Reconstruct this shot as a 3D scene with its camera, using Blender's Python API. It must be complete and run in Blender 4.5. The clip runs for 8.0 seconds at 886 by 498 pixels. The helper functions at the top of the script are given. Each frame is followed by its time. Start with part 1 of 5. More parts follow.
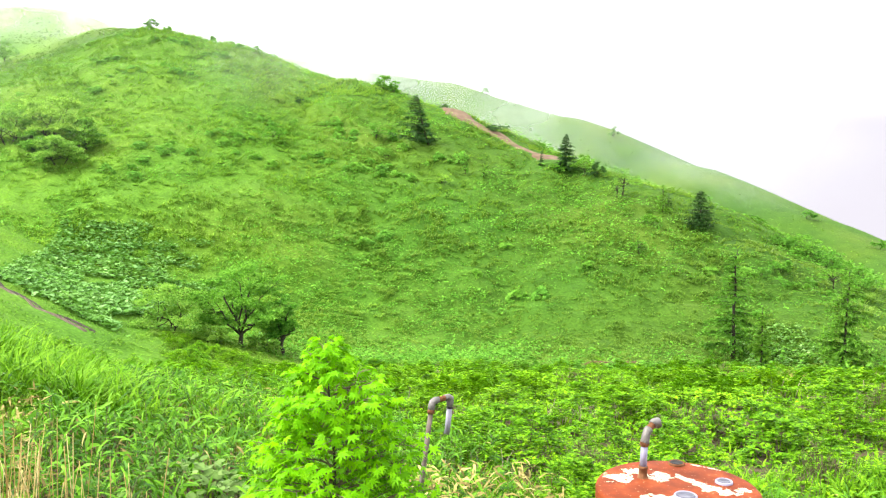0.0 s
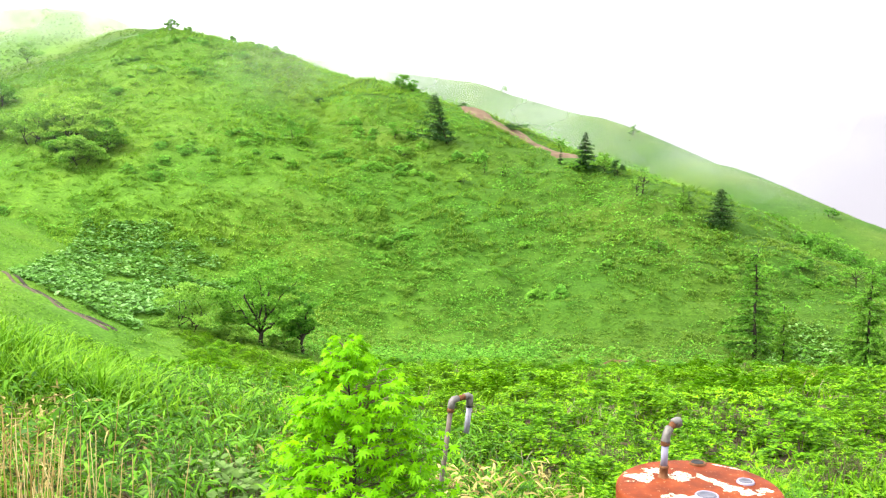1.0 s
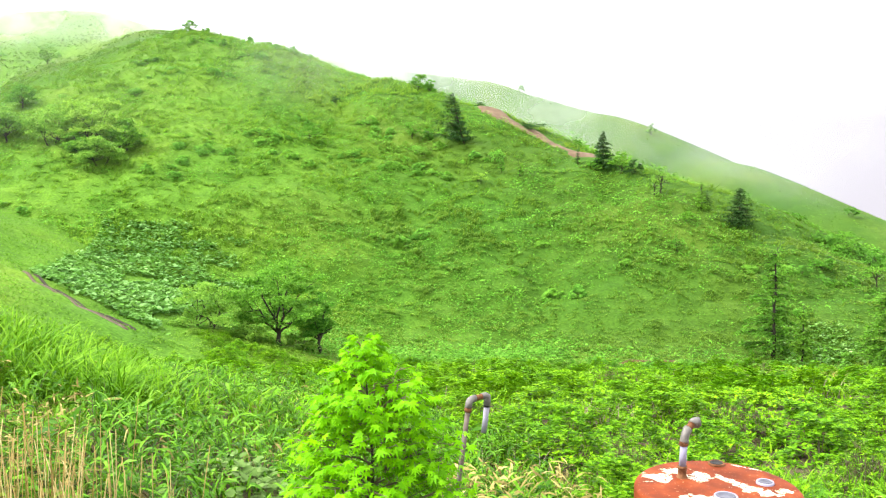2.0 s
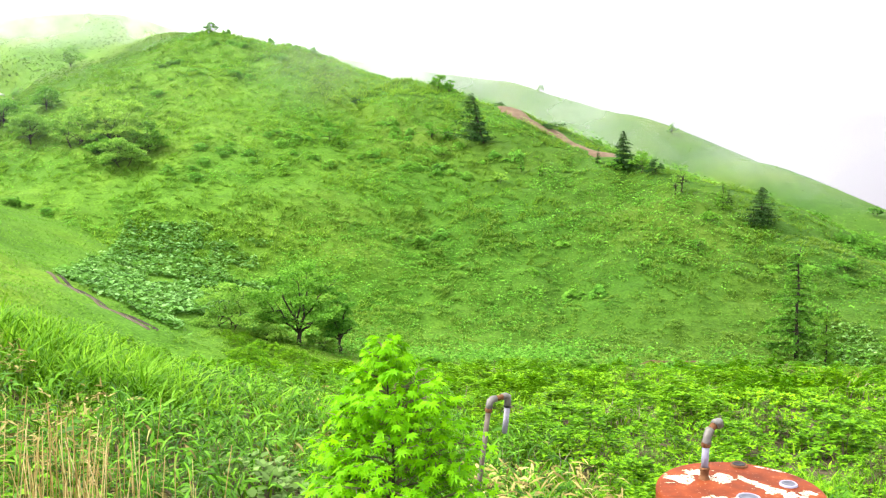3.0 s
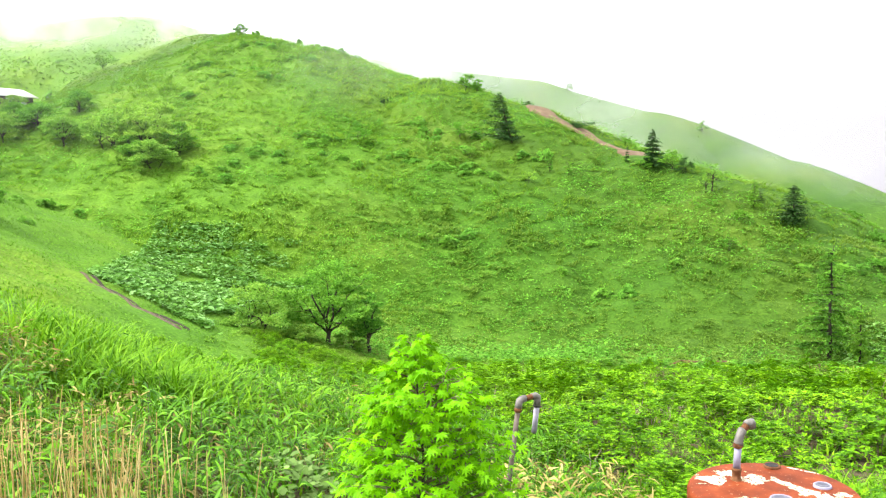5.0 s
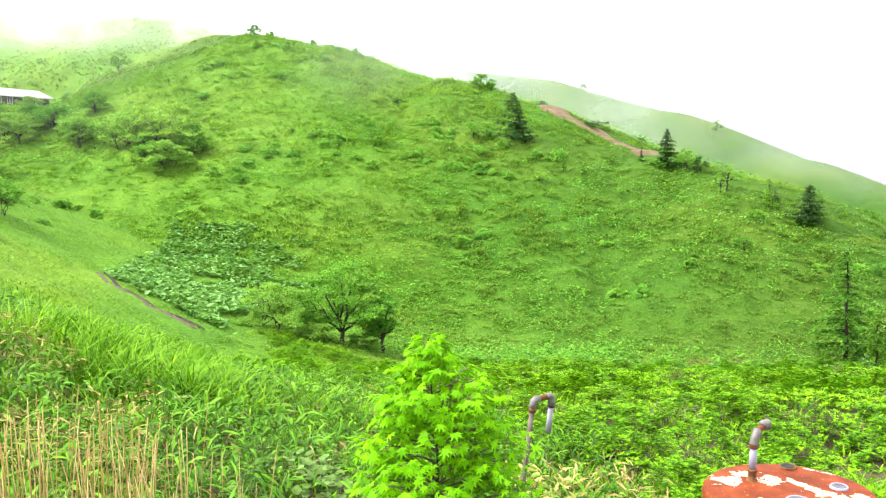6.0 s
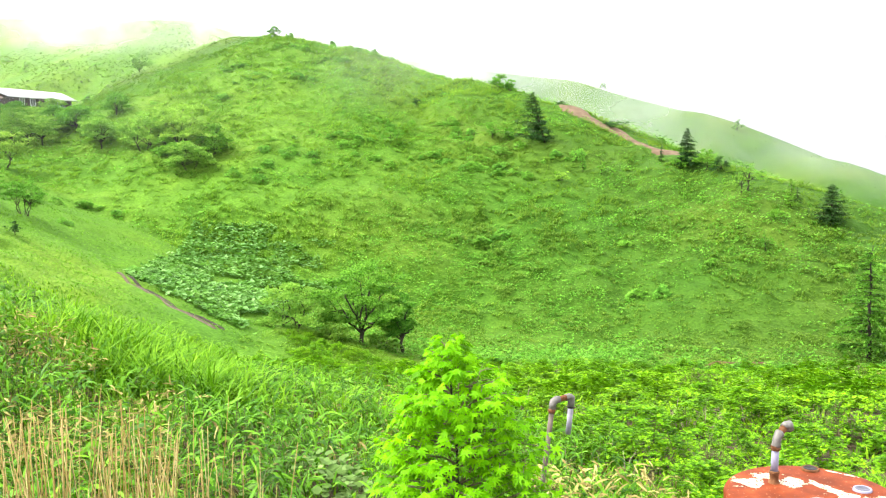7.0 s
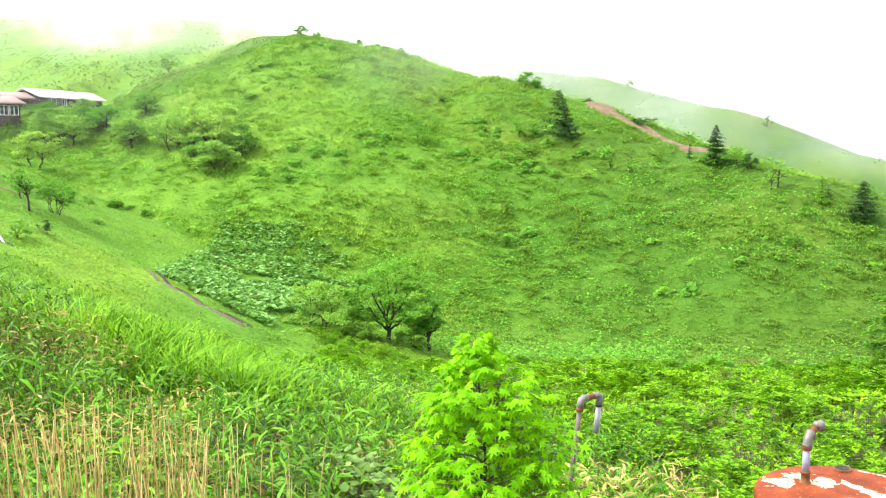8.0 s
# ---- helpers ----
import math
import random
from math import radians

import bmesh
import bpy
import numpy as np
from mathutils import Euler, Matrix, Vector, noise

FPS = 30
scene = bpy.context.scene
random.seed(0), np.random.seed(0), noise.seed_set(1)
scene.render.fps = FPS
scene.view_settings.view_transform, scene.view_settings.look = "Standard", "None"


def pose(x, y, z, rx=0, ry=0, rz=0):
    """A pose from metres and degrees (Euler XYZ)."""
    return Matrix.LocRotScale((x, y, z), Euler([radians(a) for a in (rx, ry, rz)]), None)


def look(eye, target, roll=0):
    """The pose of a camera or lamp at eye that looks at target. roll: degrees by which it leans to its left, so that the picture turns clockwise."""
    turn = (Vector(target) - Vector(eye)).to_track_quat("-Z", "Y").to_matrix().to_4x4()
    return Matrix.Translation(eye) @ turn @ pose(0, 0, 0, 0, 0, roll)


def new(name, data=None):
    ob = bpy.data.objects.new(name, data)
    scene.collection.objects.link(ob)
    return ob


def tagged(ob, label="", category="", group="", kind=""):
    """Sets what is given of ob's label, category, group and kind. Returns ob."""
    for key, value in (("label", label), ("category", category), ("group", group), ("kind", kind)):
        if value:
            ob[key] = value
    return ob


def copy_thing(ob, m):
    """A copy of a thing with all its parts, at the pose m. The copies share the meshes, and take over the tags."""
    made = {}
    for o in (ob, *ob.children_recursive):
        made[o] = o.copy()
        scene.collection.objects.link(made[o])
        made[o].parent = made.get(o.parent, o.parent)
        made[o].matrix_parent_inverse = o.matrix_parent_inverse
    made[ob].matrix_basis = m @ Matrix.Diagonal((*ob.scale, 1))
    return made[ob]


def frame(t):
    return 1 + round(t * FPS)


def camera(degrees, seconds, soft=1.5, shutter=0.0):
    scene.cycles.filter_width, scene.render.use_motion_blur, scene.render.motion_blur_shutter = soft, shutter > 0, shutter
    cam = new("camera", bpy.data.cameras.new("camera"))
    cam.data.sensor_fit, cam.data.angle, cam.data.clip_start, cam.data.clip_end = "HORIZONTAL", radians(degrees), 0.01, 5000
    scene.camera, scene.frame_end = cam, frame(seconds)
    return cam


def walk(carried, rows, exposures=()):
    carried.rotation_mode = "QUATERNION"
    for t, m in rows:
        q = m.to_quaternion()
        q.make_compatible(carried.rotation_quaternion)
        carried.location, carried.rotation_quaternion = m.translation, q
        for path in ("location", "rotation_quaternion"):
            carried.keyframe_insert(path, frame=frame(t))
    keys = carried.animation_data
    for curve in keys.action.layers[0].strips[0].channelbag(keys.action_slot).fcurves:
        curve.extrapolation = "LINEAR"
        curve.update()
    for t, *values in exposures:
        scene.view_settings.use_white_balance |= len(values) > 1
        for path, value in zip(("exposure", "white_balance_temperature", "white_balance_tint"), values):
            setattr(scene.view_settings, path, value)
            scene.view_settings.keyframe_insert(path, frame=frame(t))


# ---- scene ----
cam = camera(51.65, 8.0, soft=1.25)
# A hand-held turn to the left: the lens sits a little ahead of the axis that it turns about.
EYE, AHEAD = 1.6, 0.13
TURNS = [
    (0.0, 83.0, -0.6, 0.0),
    (0.5, 82.956, -0.479, 0.634),
    (1.0, 82.918, -0.373, 1.172),
    (1.5, 82.891, -0.291, 1.654),
    (3.0, 82.906, 0.051, 3.444),
    (3.5, 82.903, 0.148, 3.966),
    (4.0, 82.9, 0.228, 4.401),
    (4.5, 82.897, 0.327, 4.792),
    (6.0, 82.892, 0.558, 6.03),
    (6.5, 82.924, 0.652, 6.52),
    (7.0, 82.93, 0.725, 7.21),
    (7.5, 82.896, 0.866, 8.058),
    (8.0, 82.833, 0.999, 8.862),
]
walk(cam, [(t, pose(-AHEAD * math.sin(radians(yaw)), AHEAD * math.cos(radians(yaw)) - AHEAD, EYE, rx, ry, yaw)) for t, rx, ry, yaw in TURNS],
     exposures=[(0.0, 2.0), (1.5, 1.96), (3.5, 1.91), (4.5, 1.90), (6.5, 2.01), (8.0, 2.03)])

# ---- light: bright overcast with thin cloud ----
world = bpy.data.worlds.new("overcast")
scene.world = world
world.use_nodes = True
wn, wl = world.node_tree.nodes, world.node_tree.links
sky = wn.new("ShaderNodeTexSky")
sky.sky_type, sky.sun_disc, sky.sun_elevation, sky.sun_rotation = "NISHITA", False, radians(52), radians(-94)
sky.dust_density = 4.0
pale = wn.new("ShaderNodeHueSaturation")
pale.inputs["Saturation"].default_value = 0.25
cloud = wn.new("ShaderNodeMix")
cloud.data_type = "RGBA"
cloud.inputs["Factor"].default_value = 0.75
cloud.inputs["B"].default_value = (9.6, 9.7, 10.2, 1)
wl.new(sky.outputs["Color"], pale.inputs["Color"])
wl.new(pale.outputs["Color"], cloud.inputs["A"])
wl.new(cloud.outputs["Result"], wn["Background"].inputs["Color"])
wn["Background"].inputs["Strength"].default_value = 0.1
sun = new("sun", bpy.data.lights.new("sun", "SUN"))
sun.data.energy, sun.data.angle, sun.data.color = 2.5, radians(24), (1.0, 0.96, 0.88)
sun.matrix_world = look((-75, -5, 95), (0, 0, 0))


# ---- terrain ----
def lattice(ix, iy, seed):
    h = (ix * 374761393 + iy * 668265263 + seed * 974711) & 0x7FFFFFFF
    h = ((h ^ (h >> 13)) * 1274126177) & 0x7FFFFFFF
    return ((h ^ (h >> 16)) & 0xFFFF) / 65535.0


def wobble(x, y, size, seed=0):
    """Smooth noise between -1 and 1, with lumps of that many metres."""
    u, v = np.asarray(x, float) / size + 1000.0, np.asarray(y, float) / size + 1000.0
    i, j = np.floor(u).astype(np.int64), np.floor(v).astype(np.int64)
    a, b = u - i, v - j
    a, b = a * a * (3 - 2 * a), b * b * (3 - 2 * b)
    low = lattice(i, j, seed) * (1 - a) + lattice(i + 1, j, seed) * a
    top = lattice(i, j + 1, seed) * (1 - a) + lattice(i + 1, j + 1, seed) * a
    return 2 * (low * (1 - b) + top * b) - 1


def crest(x, y, spine, slope, rounding):
    """Height of a ridge: a spine of (x, y, z) points with flanks of one slope falling away on both sides."""
    best = np.full(np.shape(x), -1e9)
    for (ax, ay, az), (bx, by, bz) in zip(spine, spine[1:]):
        dx, dy = bx - ax, by - ay
        s = np.clip(((x - ax) * dx + (y - ay) * dy) / (dx * dx + dy * dy), 0, 1)
        d = np.hypot(x - ax - s * dx, y - ay - s * dy)
        best = np.maximum(best, az + s * (bz - az) - slope * (np.sqrt(d * d + rounding ** 2) - rounding))
    return best


def soft_max(a, b, k):
    h = np.clip(0.5 + 0.5 * (a - b) / k, 0, 1)
    return b + (a - b) * h + k * h * (1 - h)


def step(x, a, b):
    s = np.clip((np.asarray(x, float) - a) / (b - a), 0, 1)
    return s * s * (3 - 2 * s)


SPUR = [(-150, 262, 38), (-80, 190, 25), (-57, 163, 19.9), (-46, 148, 17.9), (-34, 144.5, 15.2), (-15.4, 136, 9.7), (-1, 125.5, 5.2), (12.5, 111, -0.9), (20, 102, -3.2), (26.5, 91, -7.6), (31, 80, -11.2), (34, 68, -14.2), (41, 48, -18)]
HEAD = [(-80, 190, 25), (-113, 212, 29), (-157, 232, 35), (-230, 250, 42), (-420, 300, 60)]
BACK = [(-160, 330, 48), (-51, 296, 25.5), (-1, 280, 18), (31, 248, 7.3), (56, 218, -4.2), (71, 187, -13.4), (80, 160, -19), (98, 120, -25), (120, 60, -36)]
LEFT = [(-30, 18, -3.0), (-46, 42, -1.0), (-70, 80, 2.5), (-110, 124, 9), (-165, 180, 26), (-240, 250, 42)]
GULLY = [(70, 40, -18), (32, 54, -13.9), (10, 58, -13.7), (-10, 57, -13.4), (-22, 56, -11.6), (-27, 60.5, -11.0), (-35, 70, -10.4), (-46, 83, -9.3), (-63, 108, -5.9), (-79, 128, -2.9), (-99, 162, 5.5), (-120, 200, 18)]


def ground_z(x, y):
    x, y = np.asarray(x, float), np.asarray(y, float)
    spur = crest(x, y, SPUR, 0.43, 5.0)
    back = crest(x, y, BACK, 0.45, 9.0)
    head = crest(x, y, HEAD, 0.42, 8.0)
    left = crest(x, y, LEFT, 0.40, 6.0)
    gully = crest(x, y, GULLY, 0.22, 4.0)
    hill = soft_max(soft_max(spur, head, 5.0), back, 3.0)
    hill = soft_max(hill, left, 3.5)
    rough = step(np.hypot(x, y), 30, 70)
    fine = 1 - step(np.hypot(x, y), 150, 185)
    hill = hill + rough * (0.55 * wobble(x, y, 17, 1) + 0.34 * fine * wobble(x, y, 6.5, 2) + 0.28 * fine * wobble(x, y * 1.4, 2.9, 3) + 0.20 * fine * wobble(x * 0.7 + y * 0.3, y * 1.2, 1.5, 4))
    z = soft_max(hill, gully + 0.12 * wobble(x, y, 4, 5), 3.0)
    # the bank below the camera, and the mound of grass beside it
    bank = np.interp(y, [-400, -30, 0, 1.5, 4, 6, 10, 20, 30, 36, 45, 54, 70, 140, 3000], [6, 1, 0, -0.15, -1.3, -1.8, -2.35, -4.3, -6.6, -8.0, -10.8, -13.6, -18, -40, -1200])
    side = np.maximum(0, -x - 1.8)
    bank = bank + (1.15 * (1 - np.exp(-side / 2.4)) + 0.25 * np.clip(-x - 5.2, 0, 3)) * step(y, 1.5, 7) * (1 - step(y, 11.5, 20))
    near = 1 - step(np.hypot(x, y), 40, 60)
    bank = bank + near * step(np.hypot(x, y), 2, 8) * (0.16 * wobble(x, y, 2.6, 7) + 0.25 * wobble(x, y, 6, 8))
    z = soft_max(z, bank, 1.6)
    # terrace under the houses
    flat = step(-np.hypot((x + 82.5) * 1.9, y - 128), -25, -16)
    z = z * (1 - flat) + (4.3 + 1.8 * step(y, 114, 121)) * flat
    # the mountainside falls away beyond the ridges into the cloud
    far = np.hypot(x, y)
    return np.maximum(z, -45 - 0.3 * np.clip(far - 240, 0, 1500))
# ---- end of terrain ----


# ---- materials ----
def shader(name):
    mat = bpy.data.materials.new(name)
    mat.use_nodes = True
    nt = mat.node_tree
    return mat, nt.nodes, nt.links, nt.nodes["Principled BSDF"]


def ramp(n, stops):
    r = n.new("ShaderNodeValToRGB")
    while len(r.color_ramp.elements) < len(stops):
        r.color_ramp.elements.new(0.5)
    for e, (at, c) in zip(r.color_ramp.elements, stops):
        e.position, e.color = at, (*c, 1)
    return r


def noise_of(n, l, scale, detail=4.0, coord="Object"):
    tc, nz = n.new("ShaderNodeTexCoord"), n.new("ShaderNodeTexNoise")
    nz.inputs["Scale"].default_value, nz.inputs["Detail"].default_value = scale, detail
    l.new(tc.outputs[coord], nz.inputs["Vector"])
    return nz


def mixed(n, l, a, b, factor, blend="MIX"):
    m = n.new("ShaderNodeMix")
    m.data_type, m.blend_type = "RGBA", blend
    for key, value in (("A", a), ("B", b), ("Factor", factor)):
        slot = m.inputs[key] if key != "Factor" else m.inputs["Factor"]
        if isinstance(value, (int, float)):
            slot.default_value = value
        elif isinstance(value, tuple):
            slot.default_value = (*value, 1)
        else:
            l.new(value, slot)
    return m.outputs["Result"]


def leafy(name, dark, mid, light, glow=0.35, rough=0.6, patch=0.25, sheen=0.08):
    """Foliage: each leaf has its own tone, patches of the plant differ, and light comes through the blade."""
    mat, n, l, b = shader(name)
    geo = n.new("ShaderNodeNewGeometry")
    tone = ramp(n, [(0.0, dark), (0.5, mid), (1.0, light)])
    l.new(geo.outputs["Random Per Island"], tone.inputs["Fac"])
    nz = noise_of(n, l, patch, 3.0, "Object")
    shade = ramp(n, [(0.3, (0.70, 0.77, 0.75)), (0.7, (1.08, 1.03, 0.96))])
    l.new(nz.outputs["Fac"], shade.inputs["Fac"])
    own, tint = n.new("ShaderNodeObjectInfo"), ramp(n, [(0.0, (0.80, 0.86, 0.85)), (0.5, (1.0, 1.0, 1.0)), (1.0, (1.18, 1.05, 0.95))])
    l.new(own.outputs["Random"], tint.inputs["Fac"])
    color = mixed(n, l, tone.outputs["Color"], shade.outputs["Color"], 1.0, "MULTIPLY")
    color = mixed(n, l, color, tint.outputs["Color"], 1.0, "MULTIPLY")
    l.new(color, b.inputs["Base Color"])
    b.inputs["Roughness"].default_value = rough
    b.inputs["Specular IOR Level"].default_value = sheen
    tr, mx = n.new("ShaderNodeBsdfTranslucent"), n.new("ShaderNodeMixShader")
    l.new(color, tr.inputs["Color"])
    mx.inputs["Fac"].default_value = glow
    l.new(b.outputs["BSDF"], mx.inputs[1])
    l.new(tr.outputs["BSDF"], mx.inputs[2])
    l.new(mx.outputs["Shader"], n["Material Output"].inputs["Surface"])
    return mat


def plain(name, a, b_, scale, rough, metal=0.0, bump=0.0, detail=5.0):
    mat, n, l, b = shader(name)
    nz = noise_of(n, l, scale, detail)
    tone = ramp(n, [(0.3, a), (0.7, b_)])
    l.new(nz.outputs["Fac"], tone.inputs["Fac"])
    l.new(tone.outputs["Color"], b.inputs["Base Color"])
    b.inputs["Roughness"].default_value, b.inputs["Metallic"].default_value = rough, metal
    b.inputs["Specular IOR Level"].default_value = 0.15
    if bump:
        fine, bp = noise_of(n, l, scale * 4, 6.0), n.new("ShaderNodeBump")
        bp.inputs["Strength"].default_value, bp.inputs["Distance"].default_value = bump, 0.02
        l.new(fine.outputs["Fac"], bp.inputs["Height"])
        l.new(bp.outputs["Normal"], b.inputs["Normal"])
    return mat


def turf():
    mat, n, l, b = shader("turf")
    big, mid, fine = noise_of(n, l, 0.06, 4.0), noise_of(n, l, 0.5, 5.0), noise_of(n, l, 5.0, 4.0)
    a = ramp(n, [(0.32, (0.030, 0.084, 0.006)), (0.5, (0.042, 0.100, 0.008)), (0.68, (0.062, 0.116, 0.010))])
    meadow = ramp(n, [(0.32, (0.056, 0.144, 0.010)), (0.5, (0.074, 0.166, 0.012)), (0.68, (0.104, 0.186, 0.014))])
    c = ramp(n, [(0.35, (0.82, 0.85, 0.82)), (0.65, (1.12, 1.08, 1.1))])
    d = ramp(n, [(0.3, (0.55, 0.6, 0.55)), (0.7, (1.25, 1.2, 1.2))])
    for s, t in ((big, a), (big, meadow), (mid, c), (fine, d)):
        l.new(s.outputs["Fac"], t.inputs["Fac"])
    # meadow replaces sedge towards the valley head; its lighter colour also paints hazy light
    where, split, edge = n.new("ShaderNodeTexCoord"), n.new("ShaderNodeVectorMath"), n.new("ShaderNodeMapRange")
    split.operation = "DOT_PRODUCT"
    split.inputs[1].default_value = (1.0, 0.25, 0.0)
    l.new(where.outputs["Object"], split.inputs[0])
    ragged = n.new("ShaderNodeMath")
    ragged.operation = "MULTIPLY_ADD"
    ragged.inputs[1].default_value = 40.0
    l.new(big.outputs["Fac"], ragged.inputs[0])
    l.new(split.outputs["Value"], ragged.inputs[2])
    edge.interpolation_type = "SMOOTHSTEP"
    edge.inputs["From Min"].default_value, edge.inputs["From Max"].default_value = 8.0, 62.0
    l.new(ragged.outputs[0], edge.inputs["Value"])
    col = mixed(n, l, meadow.outputs["Color"], a.outputs["Color"], edge.outputs["Result"])
    col = mixed(n, l, col, c.outputs["Color"], 1.0, "MULTIPLY")
    col = mixed(n, l, col, d.outputs["Color"], 1.0, "MULTIPLY")
    # dark leaf litter and soil under the bamboo grass of the near bank, also painting shaded gaps
    tc, away = n.new("ShaderNodeTexCoord"), n.new("ShaderNodeVectorMath")
    away.operation = "LENGTH"
    l.new(tc.outputs["Object"], away.inputs[0])
    band = n.new("ShaderNodeMapRange")
    band.inputs["From Min"].default_value, band.inputs["From Max"].default_value = 20.0, 34.0
    l.new(away.outputs["Value"], band.inputs["Value"])
    litter = ramp(n, [(0.35, (0.030, 0.026, 0.012)), (0.65, (0.09, 0.07, 0.035))])
    l.new(fine.outputs["Fac"], litter.inputs["Fac"])
    col = mixed(n, l, litter.outputs["Color"], col, band.outputs["Result"])
    l.new(col, b.inputs["Base Color"])
    b.inputs["Roughness"].default_value = 0.9
    b.inputs["Specular IOR Level"].default_value = 0.1
    bp = n.new("ShaderNodeBump")
    bp.inputs["Strength"].default_value, bp.inputs["Distance"].default_value = 0.8, 0.15
    l.new(fine.outputs["Fac"], bp.inputs["Height"])
    l.new(bp.outputs["Normal"], b.inputs["Normal"])
    return mat


TURF = turf()
HILL_GRASS = leafy("hill_grass", (0.1166, 0.2374, 0.02378), (0.1458, 0.2722, 0.03173), (0.1782, 0.3045, 0.04362), patch=0.05, glow=0.45)
HILL_SHRUB = leafy("hill_shrub_leaf", (0.05639, 0.1597, 0.01537), (0.134, 0.342, 0.03318), (0.2291, 0.5154, 0.05682), patch=0.4, glow=0.45)
AZALEA = leafy("azalea_leaf", (0.03395, 0.1097, 0.001836), (0.1058, 0.2767, 0.004308), (0.2302, 0.476, 0.008996), patch=0.5, glow=0.3)
SASA = leafy("bamboo_grass_leaf", (0.02442, 0.08415, 0.0036), (0.08006, 0.2247, 0.007866), (0.1932, 0.4223, 0.01916), patch=0.5, rough=0.5, glow=0.26, sheen=0.1)
LONG = leafy("long_grass_blade", (0.03884, 0.1271, 0.003213), (0.1054, 0.275, 0.005814), (0.2019, 0.4078, 0.018), patch=0.6, glow=0.3)
DEAD = leafy("dead_twig", (0.13, 0.105, 0.09), (0.20, 0.165, 0.14), (0.30, 0.25, 0.22), glow=0.05, rough=0.8)
SAGE = leafy("sage_leaf", (0.10, 0.20, 0.045), (0.15, 0.27, 0.075), (0.21, 0.34, 0.12), glow=0.3)
DRY = leafy("dry_leaf", (0.1279, 0.102, 0.03348), (0.2414, 0.2013, 0.06746), (0.4015, 0.3584, 0.1349), glow=0.15, rough=0.7)
STRAW = leafy("straw", (0.2732, 0.1782, 0.0506), (0.4023, 0.2852, 0.1012), (0.5009, 0.3993, 0.1898), glow=0.1, rough=0.6)
MAPLE = leafy("maple_leaf", (0.0746, 0.2415, 0.000612), (0.1508, 0.4339, 0.001088), (0.2217, 0.5658, 0.001714), glow=0.4, rough=0.5, patch=3.0)
BUTTERBUR = leafy("butterbur_leaf", (0.05667, 0.1464, 0.01417), (0.1633, 0.3562, 0.05195), (0.3621, 0.5968, 0.2153), patch=0.3, rough=0.45)
OAK = leafy("oak_leaf", (0.0671, 0.1976, 0.02379), (0.1287, 0.3294, 0.03172), (0.2013, 0.4501, 0.04758), patch=0.6, glow=0.42)
PALE_TREE = leafy("pale_tree_leaf", (0.1503, 0.3198, 0.03819), (0.2135, 0.4156, 0.05092), (0.2847, 0.4796, 0.07637), patch=0.6, glow=0.45)
LARCH = leafy("larch_needle", (0.0789, 0.2122, 0.02387), (0.1287, 0.3085, 0.03098), (0.1942, 0.4227, 0.03856), patch=0.6, glow=0.4)
SPRUCE = leafy("spruce_needle", (0.02346, 0.06647, 0.0172), (0.0391, 0.1017, 0.02346), (0.05865, 0.1408, 0.03128), glow=0.25, patch=0.6)
BARK = plain("bark", (0.0204, 0.01632, 0.01224), (0.05304, 0.04488, 0.03468), 6.0, 0.9, 0, 0.6)
TWIG = plain("twig", (0.0816, 0.068, 0.034), (0.1632, 0.136, 0.0816), 9.0, 0.8)
YELLOW = leafy("yellow_green_grass", (0.08265, 0.2196, 0.005875), (0.1469, 0.3237, 0.01469), (0.2295, 0.3815, 0.05875), patch=0.6, glow=0.32)
LIME = leafy("lime_turf_blade", (0.1073, 0.2487, 0.01984), (0.1575, 0.3247, 0.02646), (0.2146, 0.38, 0.04631), patch=0.1, glow=0.4)
CONCRETE = plain("pale_concrete", (0.2584, 0.2516, 0.2448), (0.3536, 0.3468, 0.34), 3.0, 0.8, 0, 0.3)
# earth with shade put into its colour, for ditch edge and culvert mouth
SHADED_EARTH = plain("shaded_soil", (0.0204, 0.01632, 0.0136), (0.0476, 0.0374, 0.0306), 3.0, 0.95, 0, 0.6)
WEATHERED = plain("weathered_pipe", (0.07344, 0.0563, 0.04162), (0.142, 0.12, 0.09792), 11.0, 0.7, 0.0, 0.3)
SCREE = plain("scree", (0.07344, 0.04624, 0.0269), (0.1542, 0.1088, 0.07018), 0.9, 0.95, 0, 0.8)
GRAVEL = plain("wet_gravel", (0.03427, 0.02346, 0.01318), (0.08568, 0.06222, 0.03682), 3.0, 0.6, 0, 0.8)
EARTH = plain("bare_earth", (0.0476, 0.02856, 0.0136), (0.0952, 0.0578, 0.02448), 2.0, 0.95, 0, 0.6)


# ---- mesh helpers ----
class Soup:
    """Vertices and faces gathered from many pieces into one mesh."""

    def __init__(self):
        self.v, self.f, self.n = [], [], 0

    def add(self, verts, *faces):
        self.v.append(np.asarray(verts, float).reshape(-1, 3))
        for f in faces:
            self.f.append(np.asarray(f, np.int64) + self.n)
        self.n += len(self.v[-1])
        return self

    def mesh(self, name, smooth=False):
        me = bpy.data.meshes.new(name)
        v = np.concatenate(self.v)
        loops = np.concatenate([f.ravel() for f in self.f])
        sizes = np.concatenate([np.full(len(f), f.shape[1]) for f in self.f])
        me.vertices.add(len(v))
        me.vertices.foreach_set("co", v.ravel())
        me.loops.add(len(loops))
        me.loops.foreach_set("vertex_index", loops.astype(np.int32))
        me.polygons.add(len(sizes))
        me.polygons.foreach_set("loop_start", np.concatenate([[0], np.cumsum(sizes)[:-1]]).astype(np.int32))
        if smooth:
            me.polygons.foreach_set("use_smooth", np.ones(len(sizes), bool))
        me.update(calc_edges=True)
        return me


